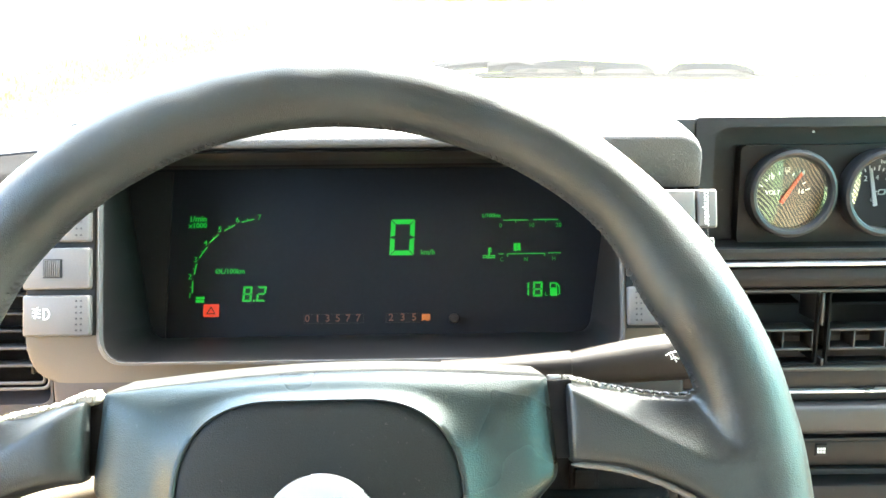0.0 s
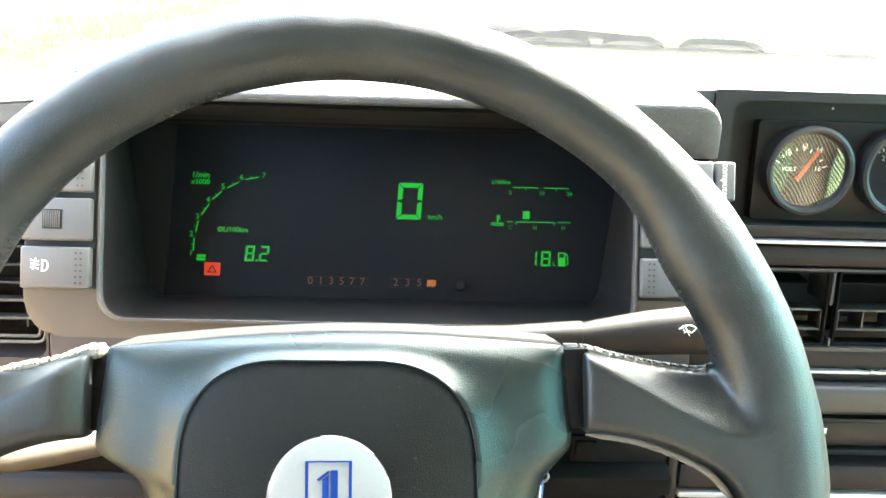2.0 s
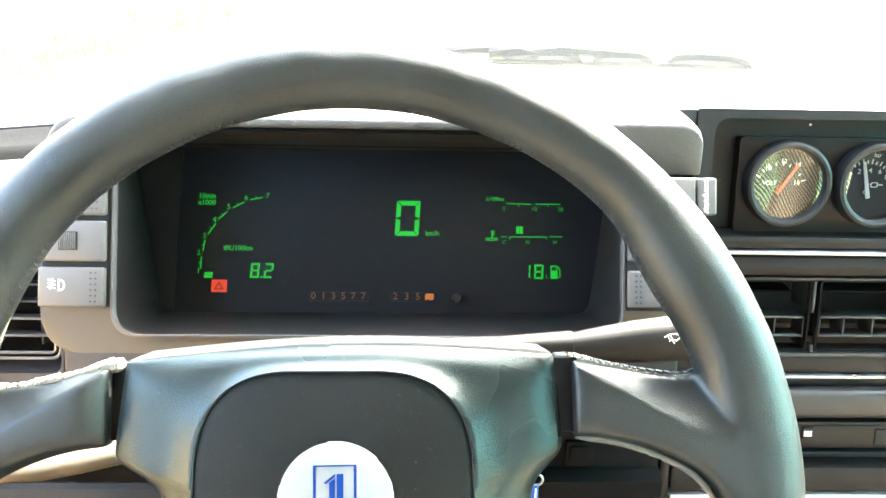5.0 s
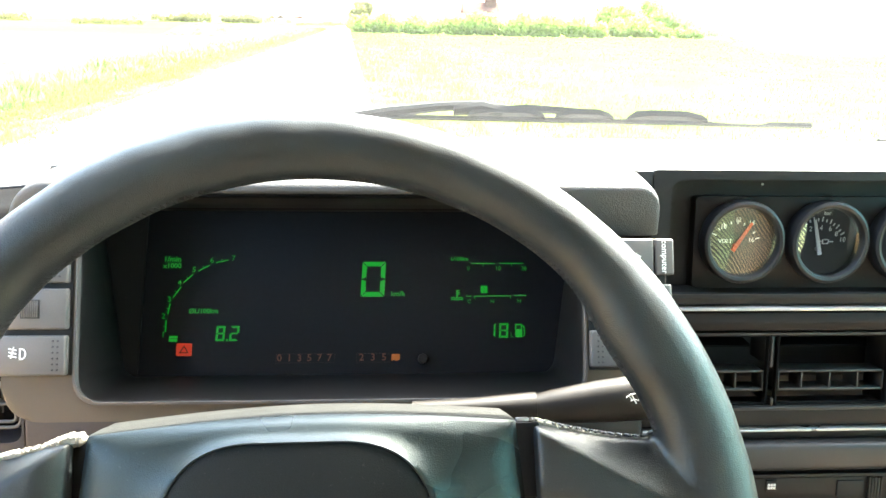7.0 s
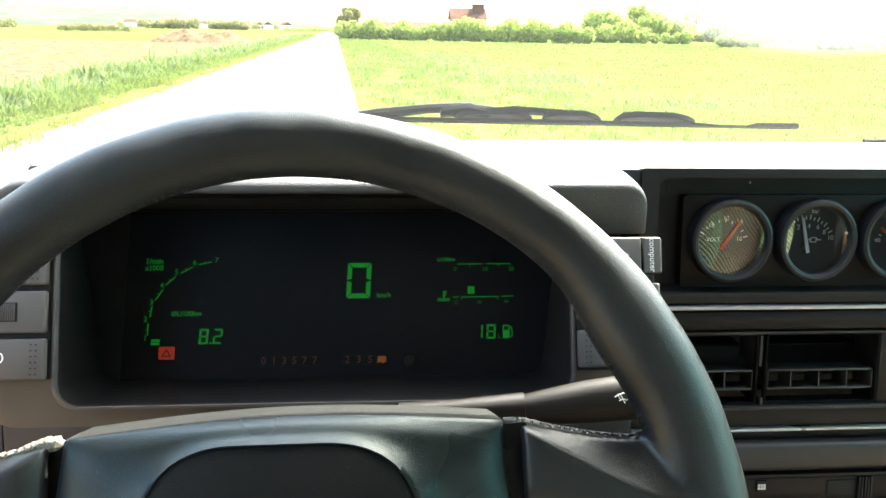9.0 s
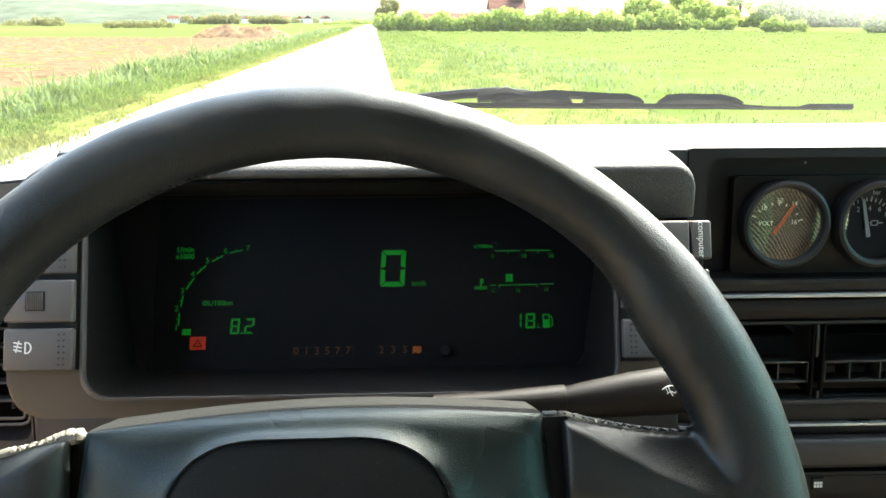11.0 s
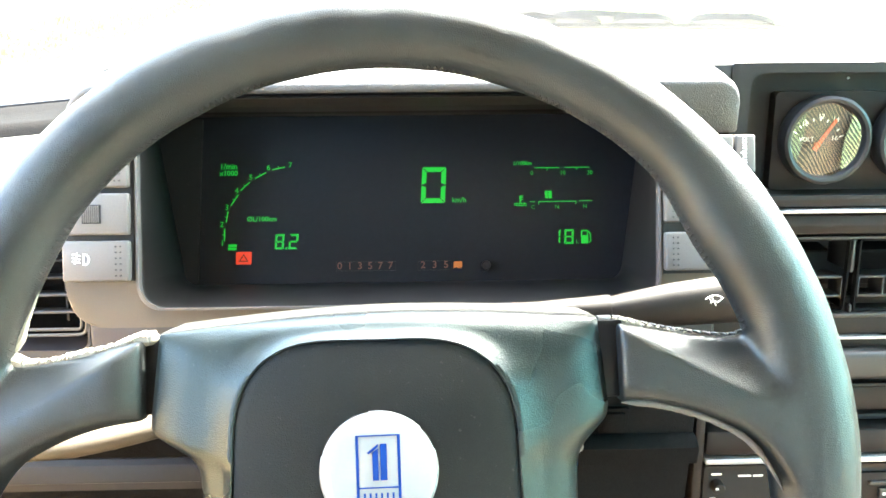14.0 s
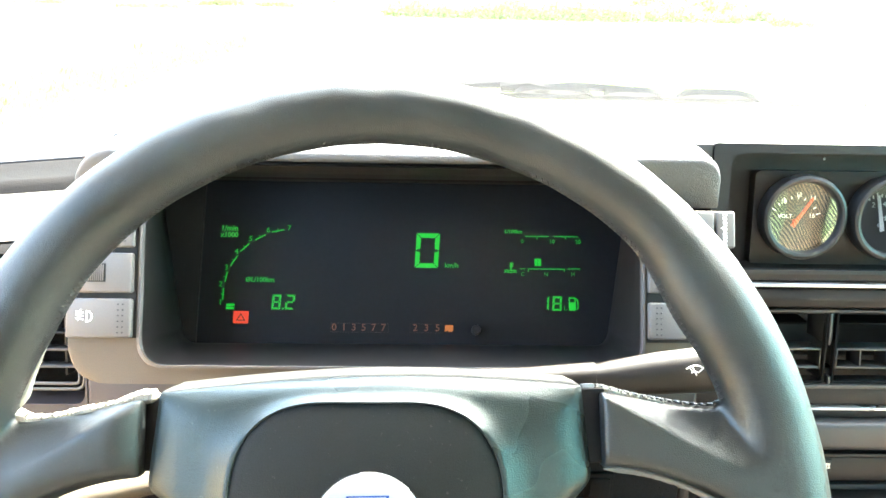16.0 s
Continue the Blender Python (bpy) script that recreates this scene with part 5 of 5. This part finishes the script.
sill = finish("side_window_ledge", sweep([(0.618, 0.950), (0.616, 0.968), (0.622, 0.9745), (0.660, 0.9800), (0.668, 0.9832), (0.676, 0.9840), (0.683, 0.981), (0.685, 0.95)], -0.64, -0.224, 0.003), SHADE_TRIM)
sill.matrix_world = at(-0.23, 0, 0.965) @ pose(0, 0, 0, 0, -5.0, 0) @ at(0.23, 0, -0.965)
rubber_seal = finish("window_seal", tube([(-0.64, 0.6755, 0.9815), (-0.224, 0.6755, 0.9815)], 0.0042, 10), RUBBER)
tagged(rubber_seal, "black rubber seal along the windscreen ledge", "window seal")
rubber_seal.matrix_world = sill.matrix_world.copy()
tagged(sill, "dark trim ledge at the corner of the windscreen", "window trim")

# ---- wipers on the glass ----
def on_glass(x, y, lift=0.004):
    return (x, y, shield_z(y) + lift)


def wiper(pivot, tip, label, tall=1.0):
    w = thing("windscreen_wiper", label, "windscreen wiper", pose(pivot[0], pivot[1], shield_z(pivot[1]) + 0.006), "windscreen wipers")
    settle()
    p, t = Vector((*pivot, 0)), Vector((*tip, 0))
    up = Vector((0, 0.5, 0.866))
    def along(s, lift):
        q = p.lerp(t, s)
        return Vector(on_glass(q.x, q.y, 0.0)) + up * (0.003 + lift * tall)
    def strap(stations, width):
        """A flat metal strap on edge, its height changing along the blade."""
        loops = []
        for s, lo, hi in stations:
            a, b = along(s, lo), along(s, hi)
            side = Vector((0, -0.866, 0.5)) * width
            loops.append([a - side, b - side, b + side, a + side])
        return rings(loops)
    world_part("rubber_blade", strap([(0.0, 0, 0.001), (0.1, 0, 0.004), (0.5, 0, 0.0045), (1.0, 0, 0.004), (1.07, 0, 0.0020), (1.16, 0, 0.0015), (1.19, 0, 0.0050), (1.32, 0, 0.0055)], 0.003), RUBBER, w)
    for s0, s1 in ((0.30, 0.52), (0.55, 0.72), (0.76, 1.0)):
        d = s1 - s0
        world_part("claw", strap([(s0, 0.003, 0.006), (s0 + d * 0.12, 0.006, 0.014), (s0 + d * 0.3, 0.008, 0.0155), (s0 + d * 0.75, 0.008, 0.0150), (s0 + d * 0.92, 0.005, 0.011), (s1, 0.002, 0.006)], 0.006), RUBBER, w)
    world_part("yoke", strap([(0.40, 0.012, 0.017), (0.47, 0.013, 0.020), (0.62, 0.011, 0.0165), (0.68, 0.009, 0.013)], 0.004), RUBBER, w)
    world_part("arm", tube([along(-0.04, -0.002), along(0.08, 0.008), along(0.22, 0.016), along(0.32, 0.019), along(0.47, 0.014)], 0.0062 if tall > 0.5 else 0.0025, 8, [1.2, 1.1, 0.9, 0.9, 0.6]), RUBBER, w)
    world_part("arm_joint", tube([along(0.26, 0.012), along(0.34, 0.0165), along(0.40, 0.012)], 0.0085 if tall > 0.5 else 0.003, 8, [0.7, 1, 0.7]), RUBBER, w)
    return w


wiper((-0.045, 0.908), (0.366, 0.917), "black windscreen wiper lying along the glass")
wiper((0.62, 0.953), (1.0, 0.955), "black windscreen wiper on the far side of the glass", 0.1)

# ---- outside ----
ROAD_TURN = 2.9                                    # the lane bears left of the car's axis


def tone(name, base, other, scale, rough=0.9, third=None, fine=None, bump=0.0):
    m, n, l, b = shader(name)
    a = n.new("ShaderNodeTexNoise")
    a.inputs["Scale"].default_value, a.inputs["Detail"].default_value, a.inputs["Roughness"].default_value = scale, 8, 0.65
    l.new(coords(n, l, 1.0), a.inputs["Vector"])
    ramp = n.new("ShaderNodeValToRGB")
    ramp.color_ramp.elements[0].color, ramp.color_ramp.elements[0].position = (*base, 1), 0.35
    ramp.color_ramp.elements[1].color, ramp.color_ramp.elements[1].position = (*other, 1), 0.66
    if third:
        e = ramp.color_ramp.elements.new(0.5); e.color = (*third, 1)
    l.new(a.outputs[0], ramp.inputs[0]); l.new(ramp.outputs[0], b.inputs["Base Color"])
    b.inputs["Roughness"].default_value, b.inputs["Specular IOR Level"].default_value = rough, 0.0
    if bump:
        bp = n.new("ShaderNodeBump"); bp.inputs["Strength"].default_value = bump; bp.inputs["Distance"].default_value = 0.05
        l.new(a.outputs[0], bp.inputs["Height"]); l.new(bp.outputs[0], b.inputs["Normal"])
    return m


def leafy(name, dark, light):
    """Leaves: each clump a little different, light passing through."""
    m, n, l, b = shader(name)
    g = n.new("ShaderNodeNewGeometry")
    ramp = n.new("ShaderNodeValToRGB")
    ramp.color_ramp.elements[0].color, ramp.color_ramp.elements[1].color = (*dark, 1), (*light, 1)
    l.new(g.outputs["Random Per Island"], ramp.inputs[0]); l.new(ramp.outputs[0], b.inputs["Base Color"])
    b.inputs["Roughness"].default_value, b.inputs["Specular IOR Level"].default_value = 0.7, 0.08
    tl = n.new("ShaderNodeBsdfTranslucent"); l.new(ramp.outputs[0], tl.inputs[0])
    mx = n.new("ShaderNodeMixShader"); mx.inputs[0].default_value = 0.45
    l.new(b.outputs[0], mx.inputs[1]); l.new(tl.outputs[0], mx.inputs[2])
    l.new(mx.outputs[0], n["Material Output"].inputs[0])
    return m


MEADOW = tone("far_meadow", (0.060, 0.082, 0.022), (0.095, 0.104, 0.034), 0.02, third=(0.074, 0.094, 0.028))
CROP = tone("green_crop", (0.058, 0.084, 0.018), (0.084, 0.108, 0.028), 0.5, third=(0.070, 0.096, 0.023), bump=0.5)
SOIL = tone("ploughed_soil", (0.070, 0.046, 0.027), (0.148, 0.100, 0.061), 2.6, third=(0.108, 0.073, 0.044), bump=1.0)
ASPHALT = tone("pale_lane", (0.30, 0.28, 0.25), (0.42, 0.40, 0.36), 6.0, third=(0.36, 0.34, 0.31), bump=0.2)
VERGE = tone("verge_ground", (0.080, 0.100, 0.022), (0.145, 0.140, 0.050), 2.0, third=(0.105, 0.115, 0.032), bump=0.6)
GRASS = leafy("grass_blades", (0.072, 0.115, 0.020), (0.160, 0.205, 0.052))
CROPLEAF = leafy("crop_leaves", (0.080, 0.114, 0.022), (0.130, 0.158, 0.038))
STRAW = leafy("weed_leaves", (0.10, 0.145, 0.05), (0.21, 0.26, 0.11))
YELLOW = leafy("dry_grass", (0.11, 0.125, 0.030), (0.20, 0.205, 0.060))
HEDGE = leafy("hedge_leaves", (0.18, 0.25, 0.045), (0.43, 0.49, 0.13))
TREE = leafy("tree_leaves", (0.15, 0.15, 0.055), (0.29, 0.28, 0.11))
BARK = tone("bark", (0.07, 0.05, 0.035), (0.14, 0.11, 0.08), 6.0)
ROOF = tone("red_roof_tiles", (0.08, 0.042, 0.032), (0.14, 0.075, 0.055), 1.0)
WALL = tone("rendered_wall", (0.35, 0.31, 0.27), (0.5, 0.46, 0.4), 0.5)
WHITEWALL = tone("white_wall", (0.65, 0.65, 0.62), (0.8, 0.8, 0.77), 0.5)
# pale grey green: the haze of distance is mixed into the colour
FARWOOD = tone("hazy_distant_wood", (0.058, 0.070, 0.052), (0.095, 0.108, 0.080), 0.03)


def sheet(name, corners, z, mat, label, category, steps=1, rough=0.0, seed=0):
    """A level piece of ground from four corners, with small unevenness."""
    bm = bmesh.new()
    a, b, c, d = [Vector(p) for p in corners]
    grid = []
    for j in range(steps + 1):
        row = []
        for i in range(steps + 1):
            p = a.lerp(b, i / steps).lerp(d.lerp(c, i / steps), j / steps)
            q = z + (rough * noise.noise(Vector((p.x * 0.9 + seed, p.y * 0.9, 0))) if rough else 0)
            row.append(bm.verts.new((p.x, p.y, q)))
        grid.append(row)
    for r0, r1 in zip(grid, grid[1:]):
        for i in range(steps):
            bm.faces.new((r0[i], r0[i + 1], r1[i + 1], r1[i]))
    ob = finish(name, bm, mat)
    return tagged(ob, label, category, kind="structure")


k = math.tan(radians(ROAD_TURN))
def lane(x, y):
    """A place x metres across from the lane's right edge, y metres ahead."""
    return (x + 0.30 - k * y, y)


sheet("ground", ((-3000, -600), (3000, -600), (3000, 4000), (-3000, 4000)), 0.0, MEADOW, "wide green meadow reaching the horizon", "ground")
sheet("road", (lane(-3.3, -40), lane(0.0, -40), lane(0.0, 330), lane(-3.3, 330)), 0.030, ASPHALT, "pale narrow farm lane running straight ahead", "road")
sheet("verge", (lane(-5.4, -40), lane(-3.3, -40), lane(-3.3, 330), lane(-5.4, 330)), 0.016, VERGE, "grassy verge beside the farm lane", "verge")
sheet("verge", (lane(0.0, -40), lane(3.5, -40), lane(2.5, 100), lane(0.0, 100)), 0.020, VERGE, "weedy verge between lane and crop field", "verge")
sheet("ploughed_field", (lane(-70, -40), lane(-5.4, -40), lane(-5.4, 62), lane(-120, 75)), 0.012, SOIL, "bare brown ploughed field", "field", 160, 0.12)
sheet("crop_field", (lane(3.5, -40), lane(120, -40), lane(70, 84), lane(2.5, 98)), 0.010, CROP, "bright green young crop field", "field", 80, 0.06, 3)

# grass: many bent blades, one mesh for each stretch
def blades(name, spots, count, height, width, mat, label, category, seed):
    rnd = random.Random(seed)
    verts, faces = [], []
    for _ in range(count):
        x, y, hgt = spots(rnd)
        far = max(1.0, y / 14.0)
        h, w = hgt * height * rnd.uniform(0.5, 1.3), width * far * rnd.uniform(0.6, 1.4)
        a, lean = rnd.uniform(0, 6.283), rnd.uniform(0.2, 1.0) * h
        dx, dy = math.cos(a), math.sin(a)
        b = len(verts)
        px, py = -dy * w / 2, dx * w / 2
        verts += [(x - px, y - py, 0), (x + px, y + py, 0), (x + dx * lean * 0.35 + px * 0.8, y + dy * lean * 0.35 + py * 0.8, h * 0.65), (x + dx * lean * 0.35 - px * 0.8, y + dy * lean * 0.35 - py * 0.8, h * 0.65),
                  (x + dx * lean, y + dy * lean, h)]
        faces += [(b, b + 1, b + 2, b + 3), (b + 3, b + 2, b + 4)]
    me = bpy.data.meshes.new(name)
    me.from_pydata(verts, [], faces)
    me.materials.append(mat)
    return tagged(new(name, me), label, category, kind="stuff")


def strip(x0, x1, y0, y1, taper=False):
    def pick(rnd):
        y = y0 * (y1 / y0) ** rnd.random()
        s = rnd.random()
        x = x0 + (x1 - x0) * s
        hgt = 0.30 + 1.5 * max(0, noise.noise(Vector((x * 1.5, y * 0.8, 1.3)))) + 0.8 * max(0, noise.noise(Vector((x * 4, y * 2.4, 7.3))))
        if taper:
            hgt *= 0.35 + 0.65 * min(1, (1 - s) * 3)
        return (*lane(x, y), hgt)
    return pick


blades("verge_grass", strip(-5.6, -3.7, 5, 150, True), 60000, 0.23, 0.020, GRASS, "tall uneven grass on the verge", "grass", 3)
blades("verge_grass", strip(-4.5, -3.12, 5, 120), 26000, 0.09, 0.012, YELLOW, "short yellowed grass along the lane", "grass", 13)
blades("verge_weeds", strip(-5.9, -4.3, 6, 110), 7000, 0.34, 0.035, STRAW, "broad leaved weeds in the tall grass", "weeds", 14)
blades("verge_grass", strip(0.0, 3.2, 6, 100), 40000, 0.13, 0.010, GRASS, "weedy grass beside the crop field", "grass", 4)
blades("verge_weeds", strip(0.2, 6.0, 12, 40), 2500, 0.16, 0.03, STRAW, "pale leafy weeds in the verge", "weeds", 5)
blades("crop_blades", strip(3.0, 44.0, 7, 95), 70000, 0.07, 0.014, CROPLEAF, "short green crop blades", "crop", 6)


def leaf_mass(blobs, count, size, seed, squash=1.0):
    """Leaf clumps scattered through the skins of overlapping blobs."""
    rnd = random.Random(seed)
    verts, faces = [], []
    total = sum(r[3] ** 2 for r in blobs)
    for bx, by, bz, br in blobs:
        for _ in range(max(8, int(count * br * br / total))):
            d = Vector((rnd.gauss(0, 1), rnd.gauss(0, 1), rnd.gauss(0, 1))).normalized()
            p = Vector((bx, by, bz)) + Vector((d.x, d.y, d.z * squash)) * br * rnd.uniform(0.55, 1.08)
            s = size * rnd.uniform(0.6, 1.5)
            u = Vector((rnd.gauss(0, 1), rnd.gauss(0, 1), rnd.gauss(0, 1))).normalized()
            w = u.cross(d)
            w = (w if w.length > 0.05 else u.orthogonal()).normalized()
            b = len(verts)
            verts += [p - u * s, p + w * s * 0.55, p + u * s, p - w * s * 0.55]
            faces.append((b, b + 1, b + 2, b + 3))
    return verts, faces


def mass_mesh(name, data, mat):
    me = bpy.data.meshes.new(name)
    me.from_pydata([tuple(v) for v in data[0]], [], data[1])
    me.materials.append(mat)
    return me


def hedge(name, x0, y0, x1, y1, height, count, seed, label, mat=None, wobble=0.35):
    rnd = random.Random(seed)
    length = math.hypot(x1 - x0, y1 - y0)
    blobs = []
    s = 0.0
    while s < length:
        h = height * rnd.uniform(1 - wobble, 1 + wobble * 0.5)
        f = s / length
        cx, cy = x0 + (x1 - x0) * f, y0 + (y1 - y0) * f
        blobs.append((cx, cy + rnd.uniform(-0.4, 0.4), h * 0.55, h * 0.5))
        blobs.append((cx + rnd.uniform(-0.5, 0.5), cy, h * 0.3, h * 0.42))
        s += height * 0.55
    me = mass_mesh(name, leaf_mass(blobs, count, height * 0.09, seed), mat or HEDGE)
    return tagged(new(name, me), label, "hedge", kind="stuff")


hedge("hedge", -4.2, 100, 24.5, 93, 2.3, 16000, 11, "clipped light green hedge behind the crop field")
hedge("hedge", 26, 108, 40, 104, 2.4, 5000, 12, "loose bushes at the field's edge", None, 0.5)
hedge("hedge", 40, 150, 52, 150, 4.3, 6000, 22, "tall loose bushes behind the field", None, 0.5)
hedge("hedge", 52, 156, 66, 150, 4.4, 6000, 23, "tall loose bushes behind the field", None, 0.6)
hedge("hedge", 64, 148, 84, 146, 5.0, 7000, 24, "tall loose bushes behind the field", None, 0.5)
hedge("hedge", 84, 146, 120, 140, 5.5, 8000, 25, "tall loose bushes behind the field", None, 0.5)
hedge("hedge", 36.0, 84, 39.8, 83, 1.5, 2500, 13, "low rounded bush in the field")
hedge("hedge", 43.6, 78, 46.4, 77, 2.4, 2500, 14, "dense bushes at the field's corner")
hedge("hedge", 56, 100, 92, 90, 2.6, 6000, 15, "loose bushes at the field's edge", None, 0.5)
hedge("hedge", -59, 160, -46, 160, 1.5, 3000, 16, "dark low copse in the fields", TREE, 0.15)
hedge("hedge", -82, 420, -63, 420, 4.4, 3000, 17, "dark row of distant trees", TREE, 0.3)
hedge("hedge", -113, 420, -90, 420, 4.6, 3000, 18, "distant row of trees", TREE, 0.5)
hedge("hedge", -36, 330, -17, 330, 2.1, 2500, 19, "distant hedge beside the lane", None, 0.4)


def tree(x, y, height, spread, seed, label, mat=TREE, count=5000):
    t = thing("tree", label, "tree", pose(x, y, 0), "trees round the fields")
    rnd = random.Random(seed)
    trunk = tube([(0, 0, -0.1), (0.05, 0, height * 0.25), (0.1, 0.05, height * 0.6)], height * 0.035, 8, [1.3, 0.9, 0.4])
    for _ in range(6):
        a = rnd.uniform(0, 6.283)
        z = height * rnd.uniform(0.25, 0.5)
        add(trunk, tube([(0.05, 0, z), (math.cos(a) * spread * 0.35, math.sin(a) * spread * 0.35, z + height * 0.16), (math.cos(a) * spread * 0.6, math.sin(a) * spread * 0.6, z + height * 0.28)], height * 0.013, 6, [1, 0.7, 0.3]))
    part("trunk", trunk, BARK, t)
    blobs = [(0, 0, height * 0.62, spread * 0.55)]
    for _ in range(16):
        a, e = rnd.uniform(0, 6.283), rnd.uniform(-0.5, 1.0)
        q = spread * 0.62 * math.cos(e * 0.9)
        blobs.append((math.cos(a) * q, math.sin(a) * q, height * (0.56 + 0.30 * e), spread * rnd.uniform(0.22, 0.4)))
    crown = new("crown", mass_mesh("crown", leaf_mass(blobs, count, spread * 0.055, seed), mat))
    crown.parent = t
    return t


tree(-5.0, 150, 5.1, 2.5, 21, "round dark tree beside the lane", TREE, 9000)
for i, (x, y, h, sp) in enumerate(((50, 158, 7.6, 3.0), (63, 160, 9.0, 3.2), (74, 156, 7.4, 3.4), (93, 150, 8.5, 3.8))):
    tree(x, y, h, sp, 30 + i, "light green leafy tree behind the field", HEDGE, 3500)
hedge("hedge", -116, 255, -106, 252, 2.6, 1500, 41, "dark bushes in the far fields", TREE, 0.5)
hedge("hedge", -132, 262, -119, 260, 1.8, 1500, 42, "dark bushes in the far fields", TREE, 0.5)

# clods turned up by the plough
rnd = random.Random(77)
verts, faces = [], []
for _ in range(7000):
    y = 9.0 * (60 / 9.0) ** rnd.random()
    x, y = lane(-5.7 - rnd.random() ** 1.3 * y * 1.1, y)
    s = rnd.uniform(0.02, 0.055) * max(1.0, y / 30)
    b = len(verts)
    for dx, dy, dz in ((1, 0, 0), (0, 1, 0), (-1, 0, 0), (0, -1, 0), (0, 0, 0.8)):
        verts.append((x + dx * s * rnd.uniform(0.6, 1.3), y + dy * s * rnd.uniform(0.6, 1.3), 0.02 + dz * s * rnd.uniform(0.2, 0.8)))
    faces += [(b, b + 1, b + 4), (b + 1, b + 2, b + 4), (b + 2, b + 3, b + 4), (b + 3, b, b + 4)]
me = bpy.data.meshes.new("soil_clods")
me.from_pydata(verts, [], faces)
me.materials.append(SOIL)
tagged(new("soil_clods", me), "brown clods of earth on the ploughed field", "soil", kind="stuff")

# heap of reddish earth at the field's edge
rnd = random.Random(8)
bm = bmesh.new()
grid = []
for j in range(25):
    row = []
    for i in range(49):
        u, w = i / 48 * 2 - 1, j / 24 * 2 - 1
        h = max(0, 1 - abs(u) ** 4) * max(0, 1 - w * w)
        lump = 0.75 + 0.35 * noise.noise(Vector((u * 4, w * 3, 0.4))) + 0.22 * noise.noise(Vector((u * 19, w * 11, 2.0))) + 0.12 * noise.noise(Vector((u * 47, w * 23, 5.0)))
        row.append(bm.verts.new((u * 3.7, w * 2.2, 1.0 * h * lump - 0.02)))
    grid.append(row)
for a, b in zip(grid, grid[1:]):
    for i in range(48):
        bm.faces.new((a[i], a[i + 1], b[i + 1], b[i]))
HEAP = tone("red_earth", (0.070, 0.045, 0.026), (0.190, 0.130, 0.078), 2.5, third=(0.125, 0.082, 0.048), bump=0.8)
heap = finish("earth_heap", bm, HEAP, sharp=60)
heap.location = (-12.9, 62, 0)
tagged(heap, "long heap of reddish earth beside the field", "earth heap")

# farm house with its low barn behind the hedge
def house(x, y, w, d, eave, ridge, label, turn=0.0, tower=False, wall=WALL, windows=True):
    h = thing("house", label, "house", pose(x, y, 0, 0, 0, turn), "buildings beyond the fields")
    part("wall", box(-w / 2, w / 2, -d / 2, d / 2, -0.1, eave), wall, h)
    bm = sweep([(-d / 2 - 0.3, eave - 0.1), (0, ridge), (d / 2 + 0.3, eave - 0.1)], -w / 2 - 0.3, w / 2 + 0.3)
    part("roof", bm, ROOF, h, "red tiled roof")
    if windows:
        for i in range(max(2, int(w / 2.6))):
            xx = -w / 2 + (i + 0.5) * w / max(2, int(w / 2.6))
            wn = part("window", box(xx - 0.5, xx + 0.5, -d / 2 - 0.06, -d / 2 + 0.02, eave - 1.9, eave - 0.6), BRIGHT, h)
            part("pane", box(xx - 0.42, xx + 0.42, -d / 2 - 0.09, -d / 2 - 0.05, eave - 1.82, eave - 0.68), SCREEN, wn)
    if tower:
        part("tower", box(w * 0.16, w * 0.46, -d * 0.25, d * 0.25, eave, ridge + 0.8), ROOF, h)
        part("tower_cap", box(w * 0.13, w * 0.49, -d * 0.3, d * 0.3, ridge + 0.75, ridge + 0.95), ROOF, h)
    return h


house(22.3, 205, 8.4, 8.0, 4.2, 6.7, "red roofed farm house with a square tower", 0, True)
house(7.5, 200, 19.0, 8.0, 1.9, 3.1, "long low barn with a red roof")
rnd = random.Random(12)
for i in range(14):
    house(-250 + 150 * i / 13 + rnd.uniform(-6, 6), 900 + rnd.uniform(-60, 60), rnd.uniform(9, 13), 9, 4.5, 7.5, "white distant village house with a red roof", 23 * i, False, WHITEWALL)
hedge("hedge", -262, 870, -180, 870, 6.5, 3500, 61, "distant trees round the village", TREE, 0.7)
hedge("hedge", -170, 860, -100, 860, 6.0, 3500, 62, "distant trees round the village", TREE, 0.7)

# far hills, low and wooded
def hill(x, y, w, d, h, seed, label):
    bm = bmesh.new()
    grid = []
    for j in range(13):
        row = []
        for i in range(41):
            u, v = i / 40 * 2 - 1, j / 12 * 2 - 1
            q = h * max(0, 1 - u * u) ** 1.3 * max(0, 1 - v * v)
            q *= 0.85 + 0.3 * noise.noise(Vector((u * 3 + seed, v * 2, 0)))
            q += 2.2 * max(0, noise.noise(Vector((u * 40 + seed, v * 18, 3)))) if q > 1 else 0
            row.append(bm.verts.new((u * w, v * d, q - 0.5)))
        grid.append(row)
    for a, b in zip(grid, grid[1:]):
        for i in range(40):
            bm.faces.new((a[i], a[i + 1], b[i + 1], b[i]))
    ob = finish("hill", bm, FARWOOD, sharp=180)
    ob.location = (x, y, 0)
    return tagged(ob, label, "hill", kind="structure")


hill(-520, 1300, 440, 260, 42, 1, "wooded hill on the horizon")
hill(-200, 1500, 420, 300, 22, 5, "low wooded hill on the horizon")
hill(300, 1700, 700, 300, 16, 9, "low wooded ridge on the horizon")
